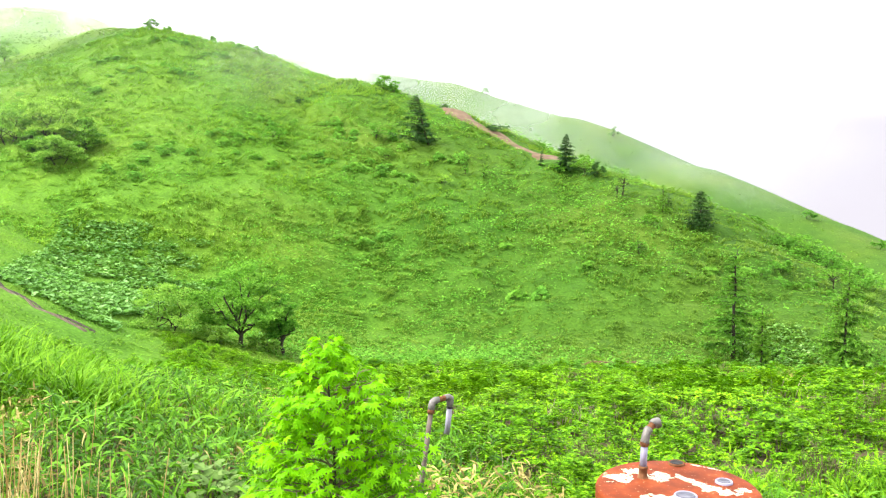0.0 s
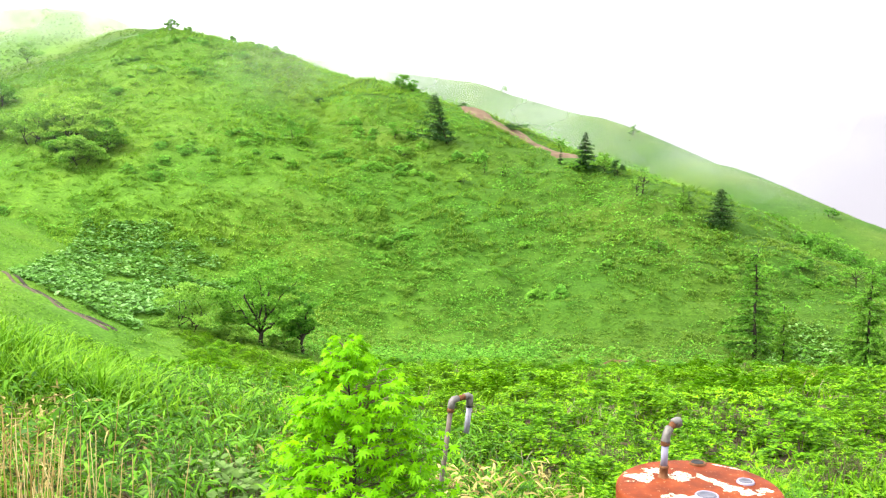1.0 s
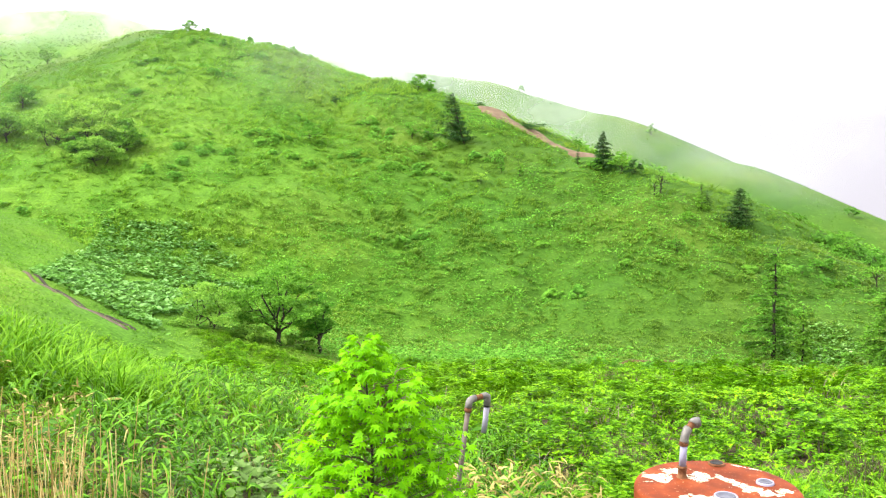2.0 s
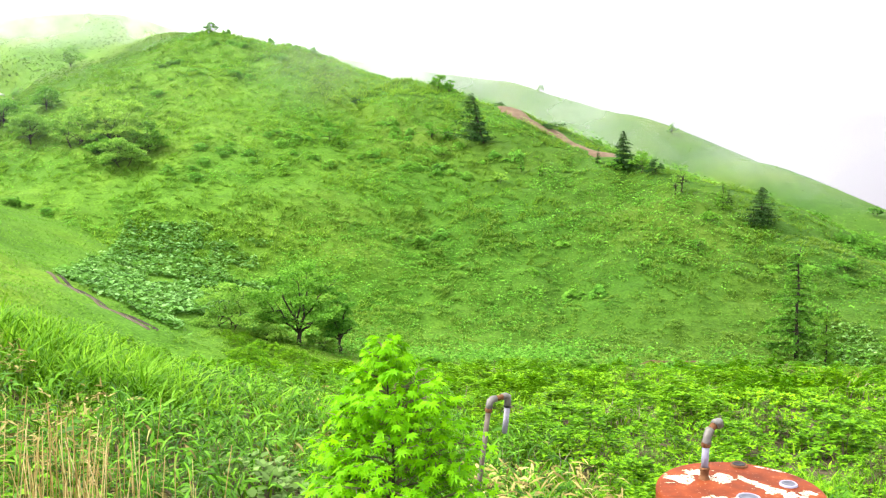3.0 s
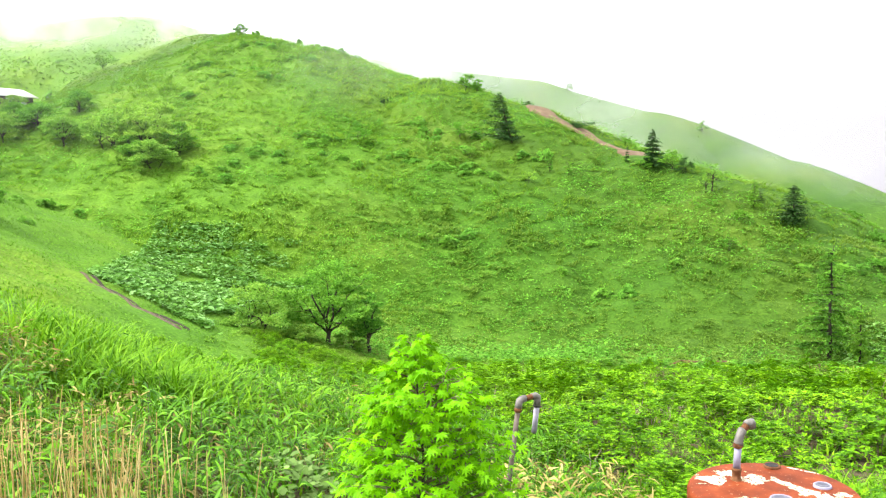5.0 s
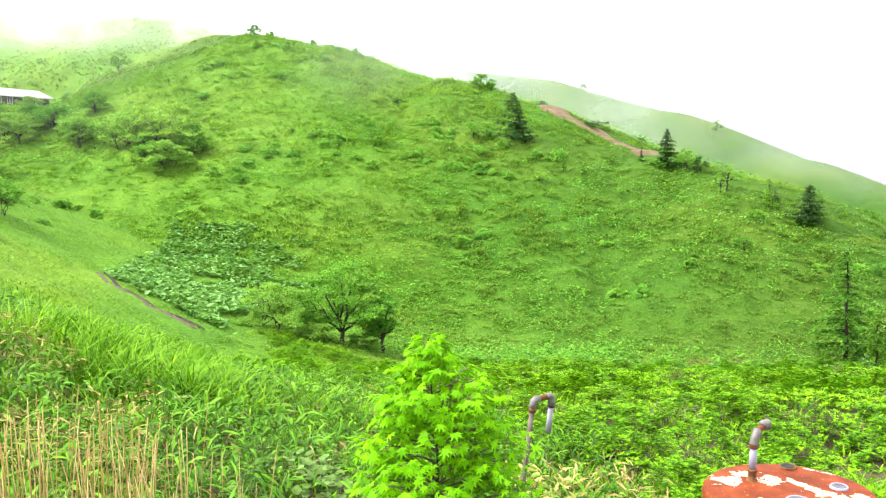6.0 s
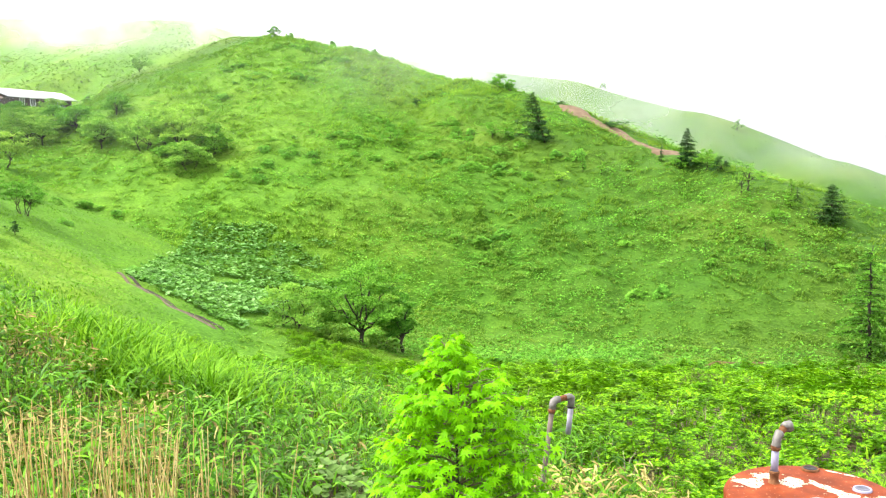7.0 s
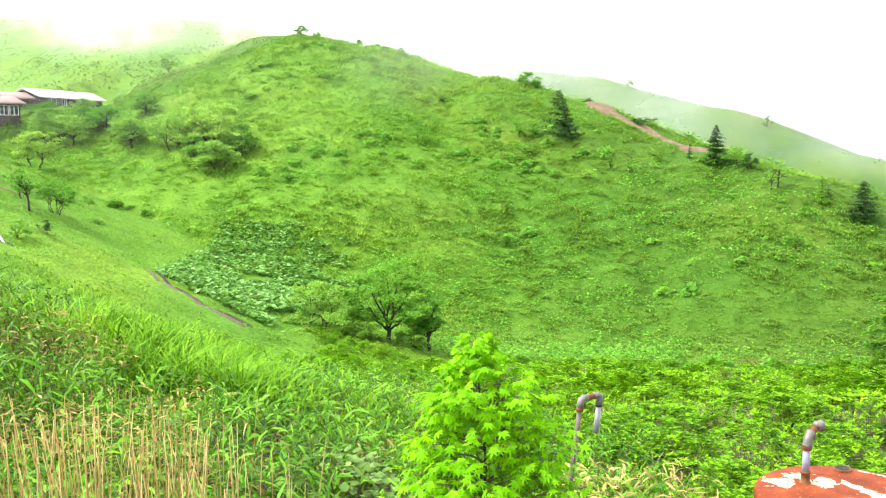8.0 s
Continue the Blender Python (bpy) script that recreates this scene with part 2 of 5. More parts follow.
def part(name, soup, material, parent=None, label="", smooth=False):
    me = soup if isinstance(soup, bpy.types.Mesh) else soup.mesh(name, smooth)
    if not me.materials:
        me.materials.append(material)
    ob = new(name, me)
    ob.parent = parent
    return tagged(ob, label)


def thing(name, m, label, category, group="", kind=""):
    ob = new(name)
    ob.empty_display_size = 0.2
    ob.matrix_basis = m
    return tagged(ob, label, category, group, kind)


def tube(soup, points, radii, sides=7, cap=True):
    p = np.asarray(points, float)
    r = np.broadcast_to(np.asarray(radii, float), (len(p),))
    t = np.gradient(p, axis=0)
    t /= np.linalg.norm(t, axis=1)[:, None] + 1e-9
    ref = np.where(np.abs(t[:, 2:3]) > 0.9, [[1.0, 0, 0]], [[0, 0, 1.0]])
    a = np.cross(t, ref)
    a /= np.linalg.norm(a, axis=1)[:, None]
    b = np.cross(t, a)
    for i in range(1, len(p)):
        a[i] = a[i - 1] - t[i] * (a[i - 1] @ t[i])
        a[i] /= np.linalg.norm(a[i])
        b[i] = np.cross(t[i], a[i])
    ang = np.arange(sides) * 2 * np.pi / sides
    ring = p[:, None] + r[:, None, None] * (a[:, None] * np.cos(ang)[None, :, None] + b[:, None] * np.sin(ang)[None, :, None])
    i, j = np.meshgrid(np.arange(len(p) - 1), np.arange(sides), indexing="ij")
    k = (j + 1) % sides
    quads = np.stack([i * sides + j, i * sides + k, (i + 1) * sides + k, (i + 1) * sides + j], -1).reshape(-1, 4)
    verts, faces = ring.reshape(-1, 3), [quads]
    if cap:
        verts = np.concatenate([verts, p[:1], p[-1:]])
        m, last = len(p) * sides, (len(p) - 1) * sides
        j = np.arange(sides)
        faces.append(np.stack([np.full(sides, m), (j + 1) % sides, j], -1))
        faces.append(np.stack([np.full(sides, m + 1), last + j, last + (j + 1) % sides], -1))
    return soup.add(verts, *faces)


def lathe(soup, profile, sides=48, axis=None):
    """Turns (radius, height) pairs round the z axis, then moves them by the pose given."""
    pr = np.asarray(profile, float)
    ang = np.arange(sides) * 2 * np.pi / sides
    v = np.stack([pr[:, 0:1] * np.cos(ang), pr[:, 0:1] * np.sin(ang), np.repeat(pr[:, 1:2], sides, 1)], -1).reshape(-1, 3)
    i, j = np.meshgrid(np.arange(len(pr) - 1), np.arange(sides), indexing="ij")
    k = (j + 1) % sides
    q = np.stack([i * sides + j, i * sides + k, (i + 1) * sides + k, (i + 1) * sides + j], -1).reshape(-1, 4)
    if axis is not None:
        m = np.array(axis)
        v = v @ m[:3, :3].T + m[:3, 3]
    return soup.add(v, q)


def unit(v):
    return v / (np.linalg.norm(v, axis=-1, keepdims=True) + 1e-9)


def leaves(soup, base, along, up, length, width, fold=0.15):
    """Pointed leaves, each a folded diamond from its base along its way."""
    along = unit(along)
    side = unit(np.cross(along, up))
    nrm = np.cross(side, along)
    L, W = np.asarray(length, float)[:, None], np.asarray(width, float)[:, None]
    mid = base + along * L * 0.45
    v = np.stack([base, mid + side * W / 2 + nrm * W * fold, base + along * L - nrm * L * 0.1, mid - side * W / 2 + nrm * W * fold], 1)
    k = np.arange(len(base))[:, None] * 4
    return soup.add(v.reshape(-1, 3), k + np.array([[0, 1, 2]]), k + np.array([[0, 2, 3]]))


def blades(soup, base, lean, height, width, droop=0.6, segments=3):
    """Grass blades that rise from the base and arch over towards their lean."""
    n = len(base)
    lean = unit(lean * np.array([1, 1, 0.0]))
    side = np.cross(lean, [0, 0, 1.0])
    h, w = np.asarray(height, float)[:, None], np.asarray(width, float)[:, None]
    d = np.broadcast_to(np.asarray(droop, float), (n,))[:, None]
    rows = []
    for s in range(segments + 1):
        u = s / segments
        c = base + lean * h * d * u ** 1.8 + np.array([0, 0, 1.0]) * h * (u - 0.45 * d * u ** 2.6)
        if s < segments:
            k = w * (1 - 0.55 * u) / 2
            rows += [c - side * k, c + side * k]
        else:
            rows.append(c)
    v = np.stack(rows, 1)
    m = 2 * segments + 1
    k = np.arange(n)[:, None] * m
    faces = [k + np.array([[2 * s, 2 * s + 1, 2 * s + 3, 2 * s + 2]]) for s in range(segments - 1)]
    faces.append(k + np.array([[2 * segments - 2, 2 * segments - 1, 2 * segments]]))
    return soup.add(v.reshape(-1, 3), *faces)


def ribbons(soup, base, turn, length, width, tilt, droop, roll):
    """Long arched leaves, narrow at the base, widest a third of the way out and pointed at the tip."""
    out = np.stack([np.cos(turn), np.sin(turn), 0 * turn], -1)
    side = np.stack([-np.sin(turn), np.cos(turn), roll], -1)
    L, W, t, k = (np.asarray(e, float)[:, None] for e in (length, width, tilt, droop))
    rows = []
    for u, w in ((0.0, 0.2), (0.33, 1.0), (0.7, 0.72), (1.0, 0.0)):
        c = base + out * L * u * (1 - 0.25 * k * u) + np.array([0, 0, 1.0]) * L * (t * u - k * u * u)
        rows += [c - side * W * w / 2, c + side * W * w / 2] if w else [c]
    v = np.stack(rows, 1)
    i = np.arange(len(base))[:, None] * 7
    return soup.add(v.reshape(-1, 3), i + np.array([[0, 1, 3, 2]]), i + np.array([[2, 3, 5, 4]]), i + np.array([[4, 5, 6]]))


def on_ground(x, y, lift=0.0):
    return np.stack([x, y, ground_z(x, y) + lift], -1)


# ---- ground ----
def build_ground():
    ring = np.concatenate([[0.3], np.geomspace(1.0, 30, 60), np.geomspace(30.4, 160, 260), np.geomspace(161.5, 420, 60), np.geomspace(440, 4200, 22)])
    turn = np.concatenate([np.linspace(-46, 34, 310), np.linspace(36, 312, 50)])
    r, a = np.meshgrid(ring, np.radians(turn), indexing="ij")
    x, y = r * np.sin(a), r * np.cos(a)
    v = np.stack([x, y, ground_z(x, y)], -1).reshape(-1, 3)
    m = len(turn)
    i, j = np.meshgrid(np.arange(len(ring) - 1), np.arange(m), indexing="ij")
    k = (j + 1) % m
    q = np.stack([i * m + j, (i + 1) * m + j, (i + 1) * m + k, i * m + k], -1).reshape(-1, 4)
    s = Soup().add(v, q)
    s.add([[0, 0, float(ground_z(0, 0))]])
    s.f.append(np.stack([np.full(m, s.n - 1), (np.arange(m) + 1) % m, np.arange(m)], -1)[:, ::-1])
    return tagged(part("ground", s, TURF, smooth=True), "grassy highland slopes, valley and bank", "ground", kind="structure")


build_ground()


def strip(name, line, width, material, lift, label, category, edge=0.25, seed=3):
    """A ribbon of uneven width laid on the ground along a line."""
    p = np.asarray(line, float)
    s = np.concatenate([[0], np.cumsum(np.hypot(*np.diff(p, axis=0).T))])
    u = np.arange(0, s[-1], max(width / 3, 0.25))
    x, y = np.interp(u, s, p[:, 0]), np.interp(u, s, p[:, 1])
    x, y = x + 0.1 * width * wobble(u, u * 0, 4, seed), y + 0.1 * width * wobble(u, u * 0 + 9, 4, seed)
    t = unit(np.stack([np.gradient(x), np.gradient(y)], -1))
    nx, ny = -t[:, 1], t[:, 0]
    w = width / 2 * (1 + edge * wobble(u, u * 0 + 5, 1.5, seed))
    rows = []
    for k in np.linspace(-1, 1, 7):
        xx, yy = x + nx * w * k, y + ny * w * k
        rows.append(on_ground(xx, yy, 0) + np.array([0, 0, 1.0]) * ((lift * (1 - k ** 4) * np.clip(np.minimum(u, u[-1] - u) / width, 0, 1) - 0.06 * k ** 4) - 0.12 * (np.minimum(u, u[-1] - u) < width / 3))[:, None])
    v = np.stack(rows, 1)
    i, j = np.meshgrid(np.arange(len(u) - 1), np.arange(6), indexing="ij")
    q = np.stack([i * 7 + j, (i + 1) * 7 + j, (i + 1) * 7 + j + 1, i * 7 + j + 1], -1).reshape(-1, 4)
    return tagged(part(name, Soup().add(v.reshape(-1, 3), q), material, smooth=True), label, category, kind="structure")


TRACK = [(-1.2, 125.4), (0.8, 124.0), (4.5, 121.2), (9.0, 116.6), (12.2, 111.4), (14.2, 107.6)]


def off_track(x, y, clear):
    """Whether points lie clear of the gravel track."""
    return crest(x, y, [(a, b, 0) for a, b in TRACK], 1.0, 0.0) < -clear


strip("dirt_path", TRACK, 2.9, SCREE, 0.16, "reddish bare gravel track along the ridge", "path", edge=0.55)
DITCH = [(-30.2, 58.9), (-29.6, 58.5), (-28.4, 57.3), (-26.4, 55.4), (-23.7, 52.9), (-21.7, 51.9), (-19.8, 50.6)]
strip("ditch_bank", [(x + 0.36, y + 0.42) for x, y in DITCH], 0.34, SHADED_EARTH, 0.10, "eroded brown earth edge along the ditch", "ground")
strip("drainage_ditch", DITCH, 0.36, GRAVEL, 0.09, "narrow grey gravel ditch in the grass", "ditch")
strip("earth_bank", [(9.4, 61.6), (11.2, 61.0), (12.6, 61.4), (14.6, 62.2)], 1.0, EARTH, 0.5, "bare brown earth bank at the foot of the hill", "ground")
strip("footpath", [(-49.5, 67.0), (-47.0, 68.2), (-45.4, 69.4)], 0.5, SCREE, 0.06, "pale bare footpath on the grass slope", "path")
# dark strip laid where the culvert's opening is only shade
strip("culvert_mouth", [(-37.6, 52.0), (-35.8, 51.2), (-34.2, 50.0)], 0.9, SHADED_EARTH, 0.10, "soil strip darkened as the shade in a culvert mouth", "ground")


# ---- trees ----
def wander(rng, a, b, n, wild):
    a, b = np.asarray(a, float), np.asarray(b, float)
    u = np.linspace(0, 1, n)[:, None]
    p = a + (b - a) * u
    p[1:-1] += rng.normal(0, wild, (n - 2, 3)) * np.linalg.norm(b - a)
    return p


def clump(rng, soup, centre, radius, count, size, flat=0.55):
    """A clump of leaves round a twig's end, denser towards the outside."""
    d = unit(rng.normal(size=(count, 3)))
    d[:, 2] = np.abs(d[:, 2]) * 0.9 - 0.25
    p = centre + d * radius * rng.uniform(0.35, 1, (count, 1)) * np.array([1, 1, flat])
    way = unit(d * np.array([1, 1, 0.4]) + rng.normal(0, 0.5, (count, 3)))
    up = unit(np.array([0, 0, 1.0]) + rng.normal(0, 0.45, (count, 3)))
    s = size * rng.uniform(0.6, 1.25, count)
    leaves(soup, p, way, up, s, s * 0.62)


def broadleaf(name, seed, h, w, m, leaf_mat, label, stems=1, trunk=0.3, clumps=70, per=26, size=0.22, lean=0.0, group="", flat=0.6, low=0.28):
    """A spreading tree: limbs fan out from the trunk, and each carries a few uneven pads of leaves."""
    rng = np.random.default_rng(seed)
    root = thing(name, m, label, "tree" if h > 2.2 else "shrub", group)
    lobes = []
    for s in range(stems):
        a = rng.uniform(0, 6.28)
        out = 0.12 * w if stems > 1 else 0.02 * w
        foot = np.array([math.cos(a), math.sin(a), 0]) * (0.06 * w if stems > 1 else 0)
        top = foot + np.array([math.cos(a) * out + lean * 0.5, math.sin(a) * out, trunk * h])
        line = wander(rng, foot - np.array([0, 0, 0.4]), top, 6, 0.03)
        part("trunk", tube(Soup(), line, np.linspace(0.033, 0.022, 6) * h / math.sqrt(stems), 8), BARK, root, smooth=True)
        count = max(4, 9 // stems)
        for k in range(count):
            b = a + k * 2.4 + rng.uniform(-0.4, 0.4)
            rise = (k + 0.5) / count
            reach = w * 0.42 * math.sqrt(max(0.1, 1 - (1.15 * rise - 0.2) ** 2)) * rng.uniform(0.8, 1.1)
            end = np.array([lean + math.cos(b) * reach, math.sin(b) * reach, h * (low + 0.08 + (0.86 - low) * rise)])
            limb = wander(rng, top - (top - foot) * 0.3 * (1 - rise), end, 6, 0.055)
            limb[1:4] += np.array([0, 0, 0.03 * h])
            ob = part("limb", tube(Soup(), limb, np.linspace(0.017, 0.004, 6) * h / math.sqrt(stems), 6), BARK, root, smooth=True)
            fine = Soup()
            for q in range(4):
                st = limb[2 + q % 4]
                en = st + unit(rng.normal(size=3) * np.array([1, 1, 0.5]) + np.array([math.cos(b), math.sin(b), 0.35])) * w * rng.uniform(0.10, 0.22)
                tube(fine, wander(rng, st, en, 4, 0.08), np.linspace(0.005, 0.0015, 4) * h, 3, False)
                lobes.append((en, 0.6))
            tagged(part("twigwork", fine, BARK, ob), kind="stuff")
            lobes.append((end, 1.0))
            lobes.append((end * np.array([0.62, 0.62, 1]) + np.array([0, 0, 0.10 * h]), 1.0))
    crown = Soup()
    for k in range(clumps):
        c, big = lobes[int(rng.integers(len(lobes)))]
        d = rng.normal(size=3) * np.array([1, 1, 0.42])
        c = c + d * w * 0.062 * big
        if c[2] < low * h * 0.75:
            continue
        c[2] = min(c[2], h * 0.97)
        clump(rng, crown, c, w * rng.uniform(0.05, 0.10), per, size, flat)
    part("crown", crown, leaf_mat, root)
    return root


def conifer(name, seed, h, w, m, needles, label, whorls=24, arms=7, bare=0.06, droop=0.25, airy=1.0, group="", lean=0.0, flag=0.0, dense=44, needle=0.056):
    """A tapering trunk with whorls of branches; lean bends the tip and flag drags the branches to windward."""
    rng = np.random.default_rng(seed)
    root = thing(name, m, label, "tree", group)
    stem = wander(rng, (0, 0, -0.4), (rng.normal(0, 0.015) * h + lean, 0, h), 7, 0.006)
    part("trunk", tube(Soup(), stem, np.linspace(0.02, 0.003, 7) * h, 8), BARK, root, smooth=True)
    wood, green = Soup(), Soup()
    for k in range(whorls):
        u = min(0.99, max(0.0, (k + rng.uniform(-0.9, 0.9)) / whorls))
        reach = w / 2 * (1 - u) ** 0.8 * rng.uniform(0.6, 1.15) + 0.05 * w
        for j in range(arms):
            if rng.random() > airy:
                continue
            b = rng.uniform(0, 6.28)
            z = h * (bare + (0.99 - bare) * min(1.0, u + rng.uniform(-0.5, 0.5) / whorls))
            r = reach * rng.uniform(0.5, 1.12) * (1 + flag * math.cos(b))
            s = np.linspace(0, 1, 5)[:, None]
            way = np.array([math.cos(b), math.sin(b), 0])
            core = np.array([np.interp(z, stem[:, 2], stem[:, i]) for i in range(2)] + [z])
            line = core + way * r * s + np.array([0, 0, 1.0]) * r * (0.15 * s - droop * s ** 2)
            tube(wood, line, np.linspace(0.004, 0.0012, 5) * h, 4, False)
            n = max(8, int(dense * r / (w / 2)))
            q = rng.uniform(0.1, 1.0, n)
            at = np.stack([np.interp(q, s[:, 0], line[:, i]) for i in range(3)], -1)
            d = unit(way + rng.normal(0, 0.55, (n, 3)) + np.array([0, 0, -0.15]))
            L = needle * h * rng.uniform(0.6, 1.2, n) * (1.1 - 0.4 * u)
            leaves(green, at, d, unit(np.array([0, 0, 1.0]) + rng.normal(0, 0.3, (n, 3))), L, L * 0.45, 0.05)
    tagged(part("branchwork", wood, BARK, root), kind="stuff")
    part("crown", green, needles, root)
    return root


def at_ground(x, y, turn=0.0, scale=1.0, sink=0.0):
    return pose(x, y, float(ground_z(x, y)) - sink, 0, 0, turn) @ Matrix.Scale(scale, 4)


broadleaf("oak_tree", 11, 5.6, 6.0, at_ground(-13.4, 60.2), OAK, "round-crowned green oak tree at the valley foot", clumps=520, per=24, size=0.19, trunk=0.2, low=0.14, lean=-0.3)
broadleaf("oak_tree", 12, 4.2, 2.7, at_ground(-10.8, 61.0), OAK, "slender young oak tree beside the larger oak", clumps=240, per=22, size=0.17, trunk=0.3, low=0.18)
broadleaf("leafy_bush", 13, 3.2, 4.6, at_ground(-17.6, 58.4), PALE_TREE, "low spreading pale green bush below the oaks", stems=3, clumps=260, per=22, size=0.17, trunk=0.15, low=0.06)
broadleaf("leafy_bush", 14, 1.5, 2.2, at_ground(-12.0, 60.9), PALE_TREE, "low leafy bush among the oak trunks", stems=3, clumps=80, per=22, size=0.14, trunk=0.15, low=0.05)
broadleaf("leafy_bush", 15, 1.4, 2.4, at_ground(-15.0, 58.6), PALE_TREE, "low leafy bush under the oak's crown", stems=3, clumps=80, per=22, size=0.14, trunk=0.15, low=0.05)
conifer("larch_tree", 21, 8.4, 5.0, at_ground(22.1, 68), LARCH, "tall thin larch with sparse drooping branches", whorls=34, airy=0.6, bare=0.1, flag=-0.25, dense=110, needle=0.034)
conifer("larch_tree", 22, 4.6, 2.0, at_ground(23.6, 65.9), LARCH, "small young larch beside the tall one", whorls=24, airy=0.65, bare=0.12, dense=80, needle=0.042)
conifer("larch_tree", 23, 7.0, 5.2, at_ground(28.9, 64.3), LARCH, "broad larch with wide lower branches", whorls=30, airy=0.75, bare=0.08, dense=120, needle=0.038)
conifer("spruce_tree", 24, 6.0, 5.2, at_ground(-1.7, 110.9), SPRUCE, "wind-bent dark conifer on the misty slope", whorls=24, arms=10, airy=0.62, droop=0.0, lean=-1.7, flag=-0.55)
conifer("spruce_tree", 25, 3.2, 2.6, at_ground(-2.6, 112.0), SPRUCE, "grey-green conifer half hidden behind the wind-bent one", whorls=18, arms=9, airy=0.8, flag=-0.3)
conifer("spruce_tree", 26, 4.1, 3.2, at_ground(14.1, 104.6), SPRUCE, "dark pointed spruce at the end of the track", whorls=22, arms=12, airy=0.9)
conifer("spruce_tree", 27, 4.0, 3.7, at_ground(25.2, 89.4), SPRUCE, "dense dark green spruce on the open slope", whorls=24, arms=13, airy=0.9, droop=0.1)
conifer("spruce_tree", 28, 2.7, 2.2, at_ground(22.2, 91.9), LARCH, "small bushy green conifer", whorls=16, arms=9)
conifer("spruce_tree", 29, 1.7, 1.1, at_ground(23.2, 93.6), SPRUCE, "small dark conifer behind a lighter one", whorls=12, arms=8)
conifer("spruce_tree", 30, 1.8, 0.9, at_ground(11.4, 106.6), SPRUCE, "small conifer beside the bare track", whorls=12, arms=7)
broadleaf("ridge_shrub", 31, 2.4, 2.4, at_ground(15.6, 102.9), OAK, "grey-green shrub beside the spruce", stems=2, clumps=70, per=22, size=0.16, low=0.08)
broadleaf("ridge_shrub", 32, 1.7, 2.0, at_ground(17.1, 101.8), SPRUCE, "dark rounded shrub on the ridge", stems=2, clumps=60, per=22, size=0.15, low=0.05)
broadleaf("ridge_shrub", 82, 1.3, 2.0, at_ground(13.0, 104.0), OAK, "low green shrub at the foot of the spruce", stems=2, clumps=46, per=22, size=0.15, low=0.05)
broadleaf("sparse_tree", 33, 2.9, 2.6, at_ground(18.9, 95.4), PALE_TREE, "thin sparse-leaved sapling on the slope", clumps=44, per=14, size=0.16, trunk=0.4)
broadleaf("sparse_tree", 34, 1.8, 1.3, at_ground(18.1, 95.0), PALE_TREE, "small thin sapling on the slope", clumps=24, per=12, size=0.15, trunk=0.4)
broadleaf("hill_tree", 35, 1.5, 1.5, at_ground(18.2, 83.8), OAK, "small dark stemmed bush on the slope", clumps=34, per=16, size=0.14, trunk=0.4)
broadleaf("hill_tree", 36, 1.9, 2.8, at_ground(35.0, 80.8), OAK, "flat-topped little tree on the slope", clumps=50, per=20, size=0.16, trunk=0.5, low=0.5)
for i, (x, y, h, w, mat, words) in enumerate([
        (-8.0, 112.9, 2.0, 2.4, OAK, "small many-stemmed tree on the open hillside"),
        (-6.4, 112.8, 1.7, 1.6, OAK, "small many-stemmed tree on the open hillside"),
        (-6.7, 107.7, 1.6, 2.2, PALE_TREE, "pale green bush on the open hillside"),
        (2.6, 104.1, 1.5, 0.8, OAK, "thin upright sapling on the open hillside"),
        (4.6, 102.6, 1.6, 0.5, OAK, "thin upright sapling on the open hillside"),
        (0.0, 101.1, 1.2, 2.0, PALE_TREE, "pale green bush on the open hillside"),
        (-19.7, 109.2, 2.1, 2.9, OAK, "rounded grey-green bush on the hillside"),
        (-19.2, 123.7, 1.1, 1.0, SPRUCE, "small dark shrub on the hillside"),
        (20.3, 88.9, 1.0, 1.6, OAK, "low dark shrub on the open hillside"),
        (36.4, 90.5, 2.2, 3.2, OAK, "rounded grey-green bush in the side valley"),
        (38.2, 88.9, 1.9, 3.0, OAK, "rounded grey-green bush in the side valley"),
        (41.3, 89.0, 1.8, 1.8, OAK, "small many-stemmed tree in the side valley"),
        (30.6, 82.4, 1.0, 2.6, OAK, "low dark shrub on the open hillside"),
        (39.0, 84.0, 1.2, 3.0, OAK, "low dark shrub in the side valley")]):
    broadleaf("hill_tree", 200 + i, h, w, at_ground(x, y), mat, words, stems=3 if w > 1.2 else 1, clumps=int(30 * w), per=18, size=0.15, trunk=0.3, low=0.12)
for i, (x, y, h, w) in enumerate([(12.0, 267.0, 2.4, 2.6), (43.5, 233.0, 2.8, 2.8), (73.0, 182.0, 2.0, 3.0), (80.0, 166.0, 1.6, 2.6)]):
    broadleaf("ridge_shrub", 230 + i, h, w, at_ground(x, y), OAK, "small tree on the far ridge's skyline", stems=2, clumps=50, per=20, size=0.24, trunk=0.25, low=0.1)
for i, (x, y, h, w, mat) in enumerate([(-56.0, 106.5, 3.0, 4.0, PALE_TREE), (-48.4, 102.6, 4.4, 5.4, PALE_TREE), (-42.8, 102.2, 5.0, 6.6, PALE_TREE), (-40.7, 97.5, 3.0, 4.8, PALE_TREE), (-43.8, 99.2, 2.6, 3.6, OAK), (-46.0, 104.5, 4.0, 4.6, PALE_TREE), (-39.6, 101.0, 3.6, 4.2, OAK)]):
    broadleaf("bushy_tree", 40 + i, h, w, at_ground(x, y), mat, "wide low bushy tree in the thicket on the slope", stems=3, clumps=int(52 * w), per=22, size=0.22, trunk=0.16, group="thicket on the slope", low=0.08)
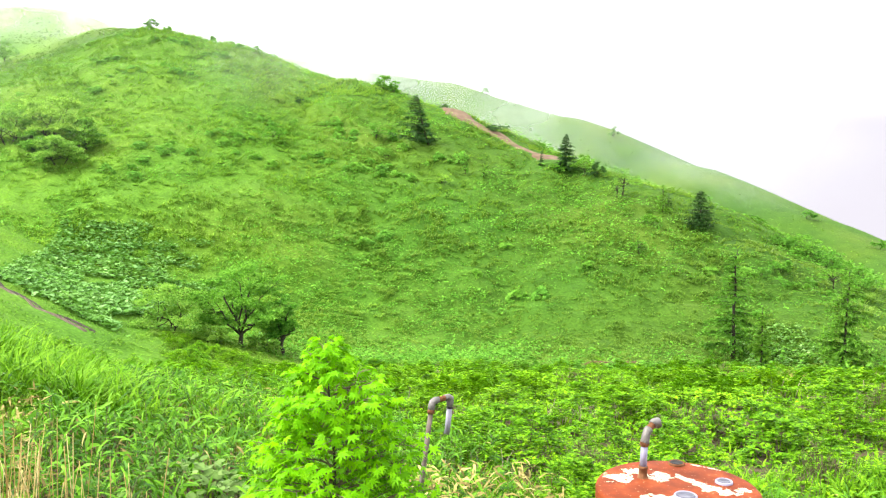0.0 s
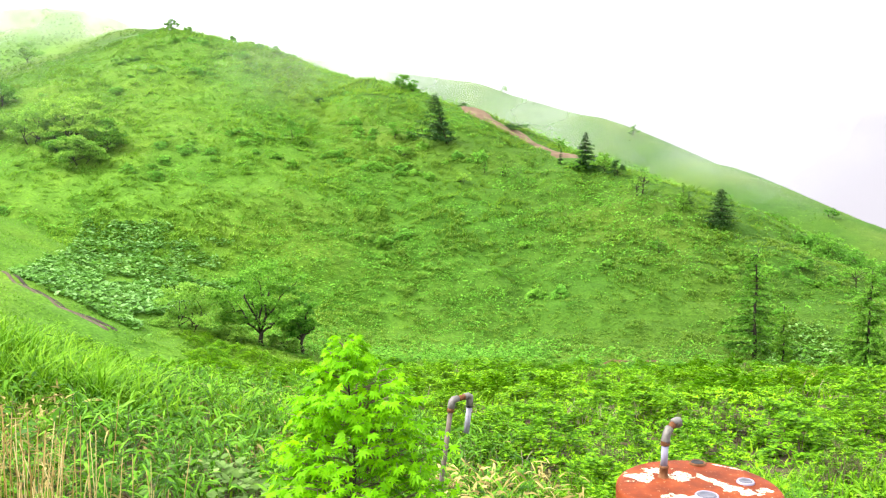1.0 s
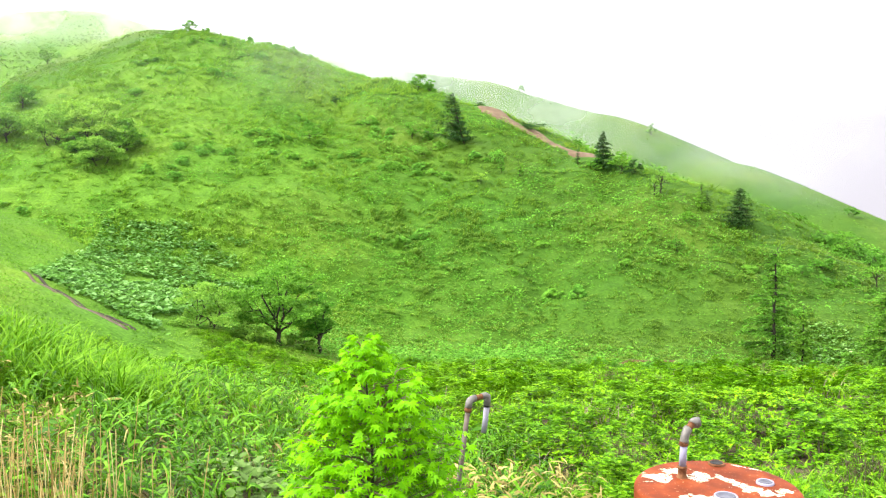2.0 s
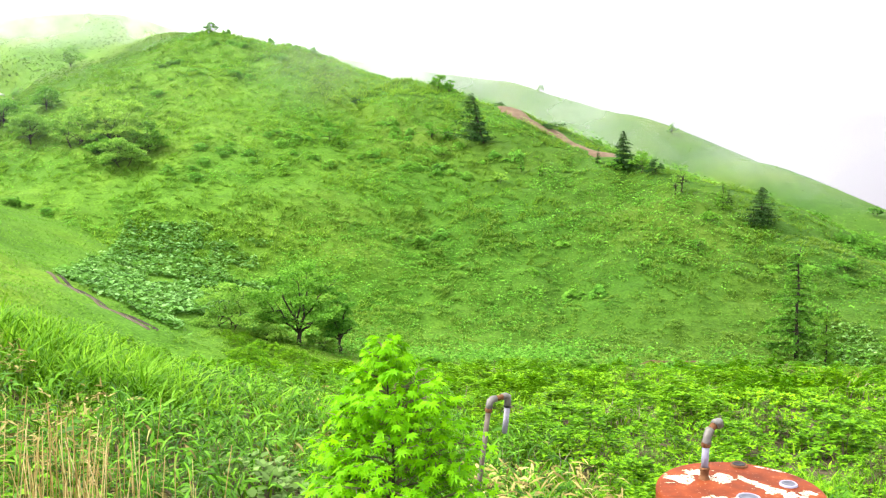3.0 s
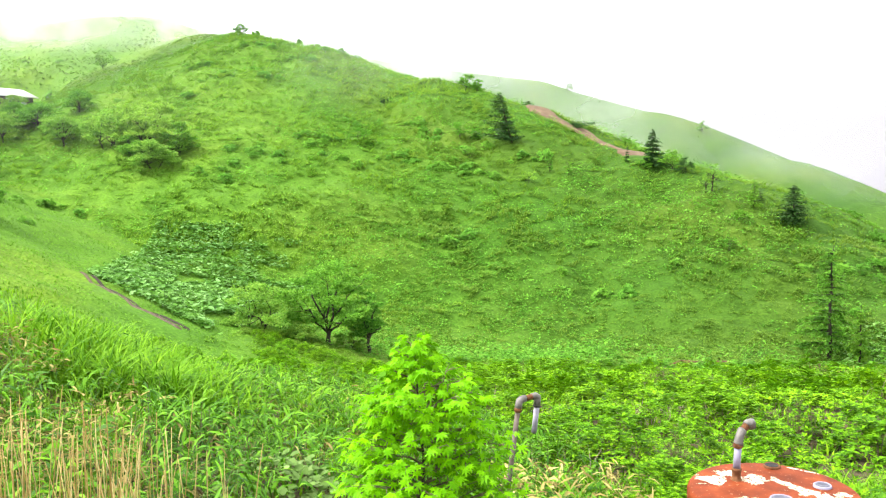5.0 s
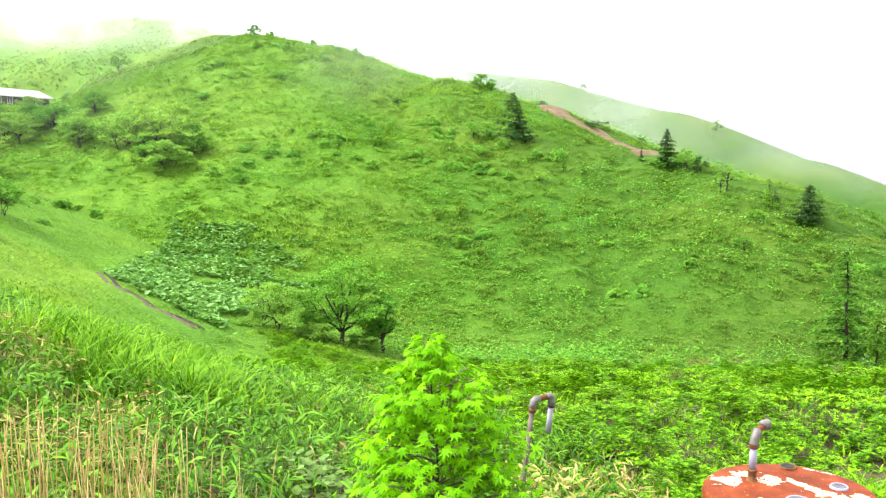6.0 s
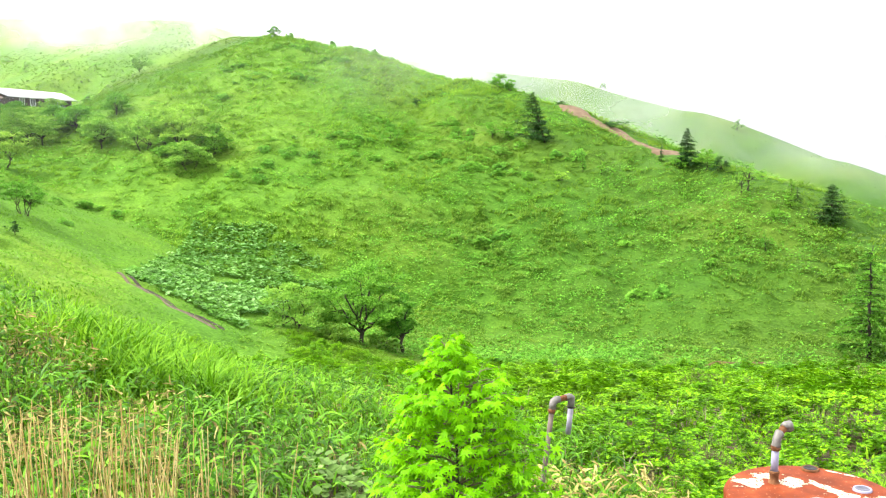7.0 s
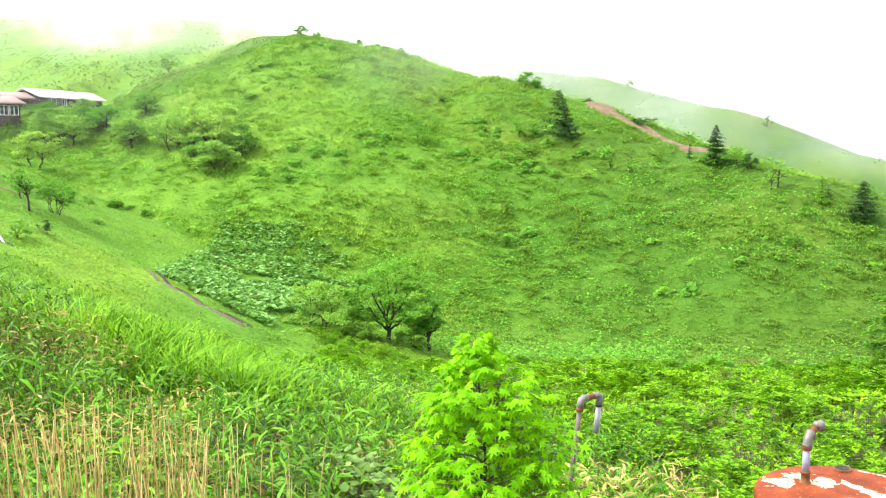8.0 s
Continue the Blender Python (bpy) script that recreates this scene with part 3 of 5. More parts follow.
for i, (x, y, h, w, mat) in enumerate([(-54.2, 103.8, 3.6, 4.4, PALE_TREE), (-67.0, 108.3, 5.0, 7.0, PALE_TREE), (-63.5, 107.0, 3.6, 5.0, PALE_TREE), (-60.3, 93.5, 4.0, 5.2, PALE_TREE), (-61.0, 110.5, 3.4, 5.0, OAK), (-74.5, 118.0, 2.0, 4.6, OAK), (-65.2, 113.5, 3.0, 5.4, OAK), (-71.0, 113.0, 3.6, 5.4, PALE_TREE), (-57.3, 114.3, 2.9, 3.6, OAK), (-73.0, 126.5, 1.6, 3.4, PALE_TREE), (-62.4, 112.4, 2.8, 4.0, OAK)]):
    broadleaf("small_tree", 50 + i, h, w, at_ground(x, y), mat, "spreading small green tree below the lodge", stems=1 + i % 2, clumps=int(44 * w), per=22, size=0.22, trunk=0.26, group="trees below the lodge", low=0.28 if mat is PALE_TREE else 0.06)
broadleaf("leaning_tree", 61, 3.0, 2.0, at_ground(-42.8, 65.2), OAK, "slim leaning small tree on the grass", clumps=70, per=20, size=0.14, trunk=0.5, lean=-0.4, low=0.42)
broadleaf("leaning_tree", 65, 2.4, 1.6, at_ground(-45.4, 68.0), OAK, "slim small tree on the grass slope", clumps=50, per=20, size=0.14, trunk=0.5, low=0.42)
broadleaf("vase_shrub", 62, 2.7, 3.2, at_ground(-42.0, 67.5), OAK, "vase-shaped shrub with many bare stems", stems=5, clumps=150, per=20, size=0.14, trunk=0.4, low=0.42)
broadleaf("round_shrub", 63, 1.1, 1.5, at_ground(-35.7, 53.2), OAK, "small round shrub above the road cut", stems=2, clumps=60, per=20, size=0.10, low=0.03, trunk=0.15)
broadleaf("round_shrub", 64, 0.8, 1.1, at_ground(-37.0, 57.9), SPRUCE, "small grey-green round shrub", stems=2, clumps=44, per=20, size=0.09, low=0.03, trunk=0.15)
for i, (x, y, h, w) in enumerate([(-68.6, 145.8, 3.0, 3.2), (-46.0, 147.0, 1.7, 2.0), (-43.5, 147.3, 1.2, 1.5), (-36.0, 145.5, 1.2, 0.9), (-9.0, 132.2, 2.1, 3.0), (-7.2, 131.2, 1.8, 1.9)]):
    broadleaf("ridge_shrub", 70 + i, h, w, at_ground(x, y), OAK, "dark windswept shrub in the mist on the ridge", stems=2, clumps=130, per=22, size=0.16, trunk=0.12, low=0.02)

broadleaf("ridge_shrub", 80, 0.9, 3.2, at_ground(6.9, 120.4), SPRUCE, "dark low shrub above the gravel track", stems=3, clumps=60, per=20, size=0.16, trunk=0.2, low=0.03)
broadleaf("ridge_shrub", 81, 0.8, 1.6, at_ground(0.2, 125.4), SPRUCE, "small dark shrub at the head of the track", stems=2, clumps=34, per=18, size=0.14, trunk=0.2, low=0.03)

# ---- shrubs scattered on the hill ----
def shrub_kind(seed, leaf_mat, shoots, size, label, group, name="hill_shrub", height=0.62, rim=0.85, n=6, leafed=1.0):
    """A low bush one metre wide: thin stems fan out to an uneven dome, and each shoot ends in two whorls of leaves."""
    rng = np.random.default_rng(seed)
    root = thing(name, Matrix(), label, "shrub", group)
    stems, green = Soup(), Soup()
    humps = [(rng.uniform(-0.35, 0.35), rng.uniform(-0.35, 0.35), rng.uniform(0.12, 0.22)) for k in range(6)]
    for k in range(shoots):
        a, q = rng.uniform(0, 6.28), math.sqrt(rng.uniform(0, 1))
        out = 0.5 * (0.82 + 0.22 * math.sin(3 * a + seed) + 0.14 * math.sin(5 * a + 2 * seed))
        x, y = math.cos(a) * q * out, math.sin(a) * q * out
        lift = max(math.exp(-((x - hx) ** 2 + (y - hy) ** 2) / hr ** 2) for hx, hy, hr in humps)
        p = np.array([x, y, height * (1 - rim * q ** 2.4) * (0.62 + 0.42 * lift) * rng.uniform(0.86, 1.08)])
        bare = k % 100 / 100 >= leafed
        if bare or k % 10 == 0:
            tube(stems, wander(rng, p * np.array([0.2, 0.2, 0]) - np.array([0, 0, 0.12]), p, 3, 0.07), np.linspace(0.006, 0.0022, 3), 3, False)
        if bare:
            for side in range(2):
                tube(stems, [p - [0, 0, 0.08], p + rng.normal(0, 0.05, 3)], [0.003, 0.0015], 3, False)
            continue
        for ring, drop in ((n, 0.0), (n - 2, 0.45)):
            b = rng.uniform(0, 6.28) + np.arange(ring) * 2 * np.pi / ring + rng.normal(0, 0.2, ring)
            d = np.stack([np.cos(b) + 0.4 * x, np.sin(b) + 0.4 * y, rng.uniform(0.0, 0.75, ring) - 0.5 * drop], -1)
            L = size * rng.uniform(0.75, 1.2, ring) * (1 + drop * 0.4)
            leaves(green, np.repeat(p[None] - [[0, 0, drop * size]], ring, 0), d, np.repeat([[0, 0, 1.0]], ring, 0) + rng.normal(0, 0.15, (ring, 3)), L, L * 0.4, 0.12)
    tagged(part("woody_base", stems, TWIG, root), kind="stuff")
    part("foliage", green, leaf_mat, root)
    return root


def spread(kinds, spots, rng, low, high, squash=(0.8, 1.1)):
    """Puts each spot's shrub on the ground: the first of each kind is moved, the rest are copies."""
    for i, (x, y) in enumerate(spots):
        s = rng.uniform(low, high)
        z, zx, zy = (float(ground_z(x + dx, y + dy)) for dx, dy in ((0, 0), (0.8, 0), (0, 0.8)))
        tilt = Vector((0, 0, 1)).rotation_difference(Vector(((z - zx) / 0.8, (z - zy) / 0.8, 1))).to_matrix().to_4x4()
        m = Matrix.Translation((x, y, z - 0.06)) @ tilt @ pose(0, 0, 0, rng.uniform(-6, 6), rng.uniform(-6, 6), rng.uniform(0, 360)) @ Matrix.Diagonal((s * rng.uniform(0.85, 1.25), s, s * rng.uniform(*squash), 1))
        k = kinds[i % len(kinds)]
        if i < len(kinds):
            k.matrix_basis = m
        else:
            c = copy_thing(k, pose(0, 0, 0))
            c.matrix_basis = m


rng = np.random.default_rng(5)
hill_kinds = [shrub_kind(100 + i, HILL_SHRUB, 38, 0.14, "low green shrub on the grassy hillside", "shrubs on the hillside", height=0.7) for i in range(5)]
spots = []
while len(spots) < 260:
    cx, cy = rng.uniform(-52, 42), rng.uniform(68, 150)
    if ground_z(cx, cy) < -12.8 or (-38 < cx < -18 and cy < 90) or wobble(cx, cy, 14, 21) < -0.25 or not off_track(cx, cy, 5.0):
        continue
    for k in range(int(rng.integers(1, 6))):
        spots.append((cx + rng.normal(0, 1.5), cy + rng.normal(0, 0.8)))
for k in range(30):
    a, r = radians(rng.uniform(-40, -21)), rng.uniform(125, 215)
    spots.append((r * math.sin(a), r * math.cos(a)))
for k in range(46):
    cx = rng.uniform(-6, 20)
    spots.append((cx, 58.5 + 0.10 * cx + rng.normal(0, 1.3)))
spread(hill_kinds, spots, rng, 0.8, 1.9, (0.5, 0.85))

# ---- the field of azaleas below the bank ----
near_kinds = [shrub_kind(120 + i, AZALEA, 112, 0.064, "low bright green azalea bush", "azalea bushes on the bank", "azalea_bush", 0.66) for i in range(5)]
far_kinds = [shrub_kind(130 + i, AZALEA, 58, 0.09, "low bright green azalea bush", "azalea bushes on the bank", "azalea_bush", 0.66) for i in range(5)]
spots, tries = [], 0
while len(spots) < 290 and tries < 20000:
    tries += 1
    y = 9 + 29 * rng.uniform(0, 1) ** 0.8
    x = rng.uniform(-0.32, 0.66) * y
    if x < -0.13 * y - 0.5 and y < 19 or (y < 11.5 and x < 1.5):
        continue
    if all((x - a) ** 2 + (y - b) ** 2 > (0.62 + 0.012 * y) ** 2 for a, b in spots):
        spots.append((x, y))
green_spots = spots[:len(spots) * 8 // 9]
spread(near_kinds, [s for s in green_spots if s[1] < 17], rng, 1.0, 1.75, (0.6, 0.85))
spread(far_kinds, [s for s in green_spots if s[1] >= 17], rng, 1.05, 1.75, (0.6, 0.82))
foot_spots = [(x, y) for x, y in ((rng.uniform(-17, -4), rng.uniform(48.5, 57)) for k in range(70)) if y > 44 - 0.35 * x and y < 51.5 - 0.35 * x]
foot_spots += [(rng.uniform(-23, -9), rng.uniform(37, 50)) for k in range(34)]
spread(far_kinds, foot_spots, rng, 1.1, 1.9, (0.6, 0.85))
bare_kinds = [shrub_kind(140 + i, AZALEA, 140, 0.06, "half-bare azalea bush with pale dead twigs", "azalea bushes on the bank", "azalea_bush", 0.62, 0.7, 6, 0.3) for i in range(3)]
spread(bare_kinds, spots[len(spots) * 8 // 9:], rng, 0.9, 1.3, (0.75, 0.95))


# ---- grass and small plants ----
def stuff(name, soup, material, label, category):
    return tagged(part(name, soup, material), label, category, kind="stuff")


def lawn(x, y):
    """The smooth turf on the flank across the gully from the spur."""
    return (crest(x, y, LEFT, 0.40, 6.0) > crest(x, y, SPUR, 0.43, 5.0) + 1.0) & (x < -18.5) & (np.hypot(x, y) > 40) & (np.hypot(x, y) < 100)


def lawn_grass():
    g = np.random.default_rng(23)
    n = 34000
    a, r = np.radians(g.uniform(-43, -18, n)), 40 + 60 * g.uniform(0, 1, n)
    x, y = r * np.sin(a), r * np.cos(a)
    keep = lawn(x, y) & (crest(x, y, [(p - 0.45, q - 0.75, 0) for p, q in DITCH], 1.0, 0.0) < -0.9)
    x, y = x[keep], y[keep]
    n = len(x)
    b = g.uniform(0, 6.28, n)
    return blades(Soup(), on_ground(x, y, -0.02), np.stack([np.cos(b), np.sin(b), 0 * b], -1), (0.15 + 0.06 * wobble(x, y, 3, 37)) * g.uniform(0.6, 1.4, n), 0.05 + 0.05 * g.random(n), g.uniform(0.7, 1.2, n), 2)


def turf_mound():
    """A smooth bright patch of grass at the feet of the larches."""
    g = np.random.default_rng(27)
    n = 5000
    x, y = g.uniform(20.5, 27, n), g.uniform(61.2, 65.6, n)
    keep = np.hypot((x - 23.6) / 3.2, (y - 63.4) / 2.2) + 0.15 * wobble(x, y, 1.2, 67) < 1
    x, y = x[keep], y[keep]
    b = g.uniform(0, 6.28, len(x))
    return blades(Soup(), on_ground(x, y, 0), np.stack([np.cos(b), np.sin(b), 0 * b], -1), 0.3 * g.uniform(0.6, 1.3, len(x)), 0.07 + 0.05 * g.random(len(x)), g.uniform(0.5, 1.1, len(x)), 2)


stuff("short_turf", turf_mound(), LIME, "smooth bright green grass under the larches", "grass")
stuff("short_turf", lawn_grass(), LIME, "smooth short lime-green turf beside the gully", "grass")


def hill_grass():
    """Tufts of the hillside: deep green sedge, and fresher lime grass towards the head of the valley, which also paints
    in hazy light.
    """
    g = np.random.default_rng(7)
    deep, fresh = Soup(), Soup()
    n = 42000
    a = np.radians(g.uniform(-43, 31, n))
    r = 44 + 112 * g.uniform(0, 1, n) ** 1.05
    x, y = r * np.sin(a), r * np.cos(a)
    keep = off_track(x, y, 1.5) & (np.hypot((x - 11.9) / 3.4, (y - 60.6) / 1.9) > 1) & (crest(x, y, [(a_ - 0.3, b_ - 0.5, 0) for a_, b_ in DITCH], 1.0, 0.0) < -0.7) & ~lawn(x, y)
    keep &= wobble(x, y, 1.1, 36) + 0.6 * wobble(x, y, 4.0, 38) > -0.75
    x, y, r = x[keep], y[keep], r[keep]
    # tufts of some blades each, laid over by the wind
    size = (0.56 + 0.24 * np.clip(wobble(x, y, 5, 31) + wobble(x, y, 1.3, 32), -1, 1)) * (0.6 + 0.005 * r)
    way = -0.9 + 0.9 * wobble(x, y, 9, 35) + 0.5 * g.normal(size=len(x))
    per = 5
    x, y, r, size, way = (np.repeat(e, per) for e in (x, y, r, size, way))
    n = len(x)
    x, y = x + 0.3 * size * g.normal(size=n), y + 0.2 * size * g.normal(size=n)
    b = way + g.normal(0, 0.45, n)
    lean = np.stack([np.cos(b), np.sin(b), 0 * b], -1)
    tall, wide, over = 0.85 * size * g.uniform(0.6, 1.4, n), size * g.uniform(0.08, 0.15, n) * (0.7 + 0.006 * r), g.uniform(1.0, 1.9, n)
    foot = on_ground(x, y, -0.03)
    lime = 0.9 * wobble(x, y, 10, 39) + 0.5 * wobble(x, y, 3, 40) + 0.3 * g.normal(size=n) > -0.7 + 1.5 * step(x + 0.25 * (y - 100), -32, 12)
    for s, mask in ((deep, ~lime), (fresh, lime)):
        for some, segments in ((mask & (r < 95), 2), (mask & (r >= 95), 1)):
            blades(s, foot[some], lean[some], tall[some], wide[some], over[some] if segments > 1 else 0.8 * over[some], segments)
    return deep, fresh


def bowl_grass():
    g = np.random.default_rng(17)
    n = 36000
    a = np.radians(np.concatenate([g.uniform(-43, -15, n * 5 // 6), g.uniform(-12, 30, n // 6)]))
    r = 150 + 150 * g.uniform(0, 1, n) ** 1.2
    x, y = r * np.sin(a), r * np.cos(a)
    b = g.uniform(0, 6.28, n)
    h = 0.6 * (0.5 + 0.35 * np.clip(wobble(x, y, 7, 33) + wobble(x, y, 2.6, 34), -1, 1)) * g.uniform(0.6, 1.4, n)
    return blades(Soup(), on_ground(x, y, -0.05), np.stack([np.cos(b) + 0.5, np.sin(b) - 0.4, 0 * b], -1), h, 0.2 + 0.2 * g.random(n), g.uniform(1.2, 2.0, n), 2)


def herb_mounds():
    """Low leafy mounds of herbs and dwarf shrubs that give the hillside its lumps."""
    g = np.random.default_rng(19)
    n, per = 24000, 14
    a = np.radians(g.uniform(-42, 30, n))
    r = 60 + 100 * g.uniform(0, 1, n) ** 1.05
    x, y = r * np.sin(a), r * np.cos(a)
    keep = 0.8 * wobble(x, y, 13, 81) + 0.8 * wobble(x * 0.7, y, 4.2, 82) + 0.35 * wobble(x, y, 1.6, 83) + 0.35 * g.normal(size=n) > -0.1
    keep &= off_track(x, y, 2.2) & ~lawn(x, y)
    x, y = x[keep], y[keep]
    n = len(x)
    size = ((0.22 + 0.6 * g.uniform(0, 1, n) ** 2.5) * (1 + 0.35 * wobble(x, y, 6, 84)) * (1 + 0.3 * step(x, -10, 12)))[:, None]
    b, q = g.uniform(0, 6.28, (n, per)), np.sqrt(g.uniform(0, 1, (n, per)))
    foot = on_ground(x, y, 0)
    p = foot[:, None] + np.stack([np.cos(b) * q * size * 1.3, np.sin(b) * q * size, size * 0.95 * (1 - 0.9 * q ** 2) * g.uniform(0.7, 1.1, (n, per))], -1)
    d = np.stack([np.cos(b), np.sin(b), g.uniform(-0.3, 0.35, (n, per))], -1) + g.normal(0, 0.25, (n, per, 3))
    L = (np.broadcast_to(0.13 + 0.26 * size, (n, per)) * g.uniform(0.6, 1.1, (n, per))).ravel()
    up = np.array([[0, 0, 1.0]]) + g.normal(0, 0.35, (n * per, 3))
    return leaves(Soup(), p.reshape(-1, 3), d.reshape(-1, 3), up, L, L * 0.5, 0.1)


stuff("herb_mounds", herb_mounds(), HILL_SHRUB, "low lumpy herbs and dwarf shrubs on the hillside", "plants")
stuff("hillside_grass", bowl_grass(), HILL_GRASS, "grass on the higher slopes behind the spur", "grass")
deep, fresh = hill_grass()
stuff("hillside_grass", deep, HILL_GRASS, "short deep-green grass covering the hillside", "grass")
stuff("hillside_grass", fresh, LIME, "short fresh lime-green grass on the hillside", "grass")


def butterburs(spots_x, spots_y, g, size):
    s = Soup()
    n = len(spots_x)
    p = on_ground(spots_x, spots_y, 0) + np.array([0, 0, 1.0]) * g.uniform(0.15, 0.55, (n, 1))
    ang = np.linspace(0.35, 2 * np.pi - 0.35, 8)
    turn = g.uniform(0, 6.28, n)[:, None]
    r = size * g.uniform(0.6, 1.2, (n, 1))
    tx, ty = g.normal(0, 0.28, (n, 1)), g.normal(-0.15, 0.28, (n, 1))
    ox, oy = r * np.cos(ang + turn), r * np.sin(ang + turn)
    rim = np.stack([p[:, 0:1] + ox, p[:, 1:2] + oy, p[:, 2:3] + ox * tx + oy * ty + 0.12 * r * np.cos(3 * ang)], -1)
    v = np.concatenate([p[:, None] - np.array([0, 0, 0.08]), rim], 1)
    k = np.arange(n)[:, None] * 9
    return s.add(v.reshape(-1, 3), *[k + np.array([[0, i + 1, i + 2]]) for i in range(7)])


def butterbur_patch():
    g = np.random.default_rng(8)
    u, v = g.uniform(0, 1, 11500), g.uniform(0, 1, 11500)
    lx, ly = -30.2 + 12.2 * u, 60.2 - 8.2 * u
    x, y = lx + v * (-6.5 + 6.0 * u), ly + v * (29.5 + 2 * u)
    keep = wobble(x, y, 4.5, 41) + 0.6 * wobble(x, y, 1.8, 42) > -0.6 + 1.3 * np.maximum(0, v - 0.42) - 0.5 * np.maximum(0, 0.15 - v) + 1.8 * np.maximum(0, u - 0.72)
    return butterburs(x[keep], y[keep], g, 0.165)


stuff("butterbur_patch", butterbur_patch(), BUTTERBUR, "dense patch of broad grey-green butterbur leaves", "plants")
g9 = np.random.default_rng(9)
stuff("butterbur_patch", butterburs(g9.uniform(22.5, 28.5, 760), g9.uniform(65.5, 72, 760), g9, 0.13), BUTTERBUR, "patch of pale butterbur leaves under the larches", "plants")


def bamboo_grass():
    g = np.random.default_rng(10)
    green, dry, cane = Soup(), Soup(), Soup()
    n = 13000
    y = 2.6 + 13.5 * g.uniform(0, 1, n) ** 0.85
    x = g.uniform(-0.85, 0.9, n) * y - 0.6
    thick = wobble(x, y, 2.2, 51) + 0.5 * wobble(x, y, 0.8, 52)
    keep = ((x < 0.8) | (y < 5.2) | ((y < 9.2) & (g.random(n) < 0.4))) & (thick > -0.8) & (np.hypot(x - 1.46, y - 5.38) > 0.6) & (np.hypot(x, y) > 2.6) & ((x > -0.5 * y) | (g.random(n) < 0.8)) & ((y < 9.9) | (x > -0.36 * y) | (x < -0.56 * y) | (g.random(n) < 0.1))
    x, y = x[keep], y[keep]
    n = len(x)
    h = (0.42 + 0.2 * wobble(x, y, 1.7, 53)) * g.uniform(0.6, 1.25, n)
    foot = on_ground(x, y, 0)
    lean = g.normal(0, 0.16, (n, 3)) * np.array([1, 1, 0])
    top = foot + lean + np.array([0, 0, 1.0]) * h[:, None]
    face = g.uniform(0, 6.28, n)
    for k in range(6):
        turn = face + k * 1.05 + g.normal(0, 0.5, n)
        base = foot + (top - foot) * (1 - 0.07 * k - 0.1 * g.random((n, 1)))
        L = g.uniform(0.11, 0.26, n)
        W = L * g.uniform(0.08, 0.145, n)
        tilt, droop, roll = g.uniform(-0.15, 1.05, n), g.uniform(0.3, 1.15, n), g.normal(0, 0.5, n)
        old = g.random(n) < (0.07 if k < 4 else 0.26)
        for mask, s in ((~old, green), (old, dry)):
            if mask.any():
                ribbons(s, base[mask] - (np.array([0, 0, 0.12]) if s is dry else 0), turn[mask], L[mask], W[mask], tilt[mask] * (0.3 if s is dry else 1), droop[mask], roll[mask])
    for i in range(0, n, 3):
        tube(cane, np.stack([foot[i], (foot[i] + top[i]) / 2 + [0.01, 0, 0], top[i]]), [0.004, 0.003, 0.002], 3, False)
    # withered leaves hanging thick in the bamboo grass behind the gooseneck pipe
    m = 420
    at = on_ground(-0.4 + 1.7 * g.random(m), 8.3 + 2.0 * g.random(m), 0) + np.array([0, 0, 1.0]) * g.uniform(0.2, 0.52, (m, 1))
    ribbons(dry, at, g.uniform(0, 6.28, m), g.uniform(0.12, 0.24, m), g.uniform(0.015, 0.032, m), g.uniform(-0.2, 0.6, m), g.uniform(0.2, 0.9, m), g.normal(0, 0.5, m))
    return green, dry, cane


green, dry, cane = bamboo_grass()
stuff("bamboo_grass", green, SASA, "thick low bamboo grass on the bank", "grass")
g16 = np.random.default_rng(16)
la, lr = np.radians(g16.uniform(-46, -24, 4200)), g16.uniform(6.5, 12.5, 4200)
lx_, ly_ = lr * np.sin(la), lr * np.cos(la)
lk = wobble(lx_, ly_, 1.2, 91) > -0.05
leaves(dry, on_ground(lx_[lk], ly_[lk], 0) + np.array([0, 0, 1.0]) * g16.uniform(0.28, 0.58, (lk.sum(), 1)), g16.normal(0, 1, (lk.sum(), 3)) * np.array([1, 1, 0.4]), np.array([[0, 0, 1.0]]) + g16.normal(0, 0.4, (lk.sum(), 3)), g16.uniform(0.06, 0.16, lk.sum()), g16.uniform(0.012, 0.03, lk.sum()))
stuff("dead_leaves", dry, DRY, "withered tan leaves among the bamboo grass", "leaves")
stuff("bamboo_stems", cane, TWIG, "thin stems of the low bamboo grass", "grass")


def long_grass():
    g = np.random.default_rng(12)
    s = Soup()
    crown = [(f * y, y) for f, y in zip(g.normal(-0.45, 0.06, 130), g.uniform(10.1, 13.2, 130))] + [(f * y, y) for f, y in zip(g.uniform(-0.95, -0.2, 18), g.uniform(9.5, 13.0, 18))]
    low = [(f * y, y) for f, y in zip(g.uniform(-0.05, 0.72, 430), g.uniform(6.0, 11.5, 430))]
    for centres, n, tall, thin, soft in ((crown, 38, 0.62, 0.020, 0.35), (low, 26, 0.34, 0.014, 0.2)):
        for cx, cy in centres:
            if math.hypot(cx - 1.46, cy - 5.38) < 0.75:
                continue
            x, y = cx + g.normal(0, 0.15, n), cy + g.normal(0, 0.15, n)
            b = g.uniform(0, 6.28, n)
            grown = tall * g.uniform(0.75, 1.15)
            blades(s, on_ground(x, y, -0.02), np.stack([np.cos(b), np.sin(b), 0 * b], -1), grown * g.uniform(0.6, 1.25, n), thin + 0.012 * g.random(n), g.uniform(soft, soft + 0.75, n), 4)
    return s


stuff("long_grass", long_grass(), LONG, "long arching bright green grass on the bank", "grass")


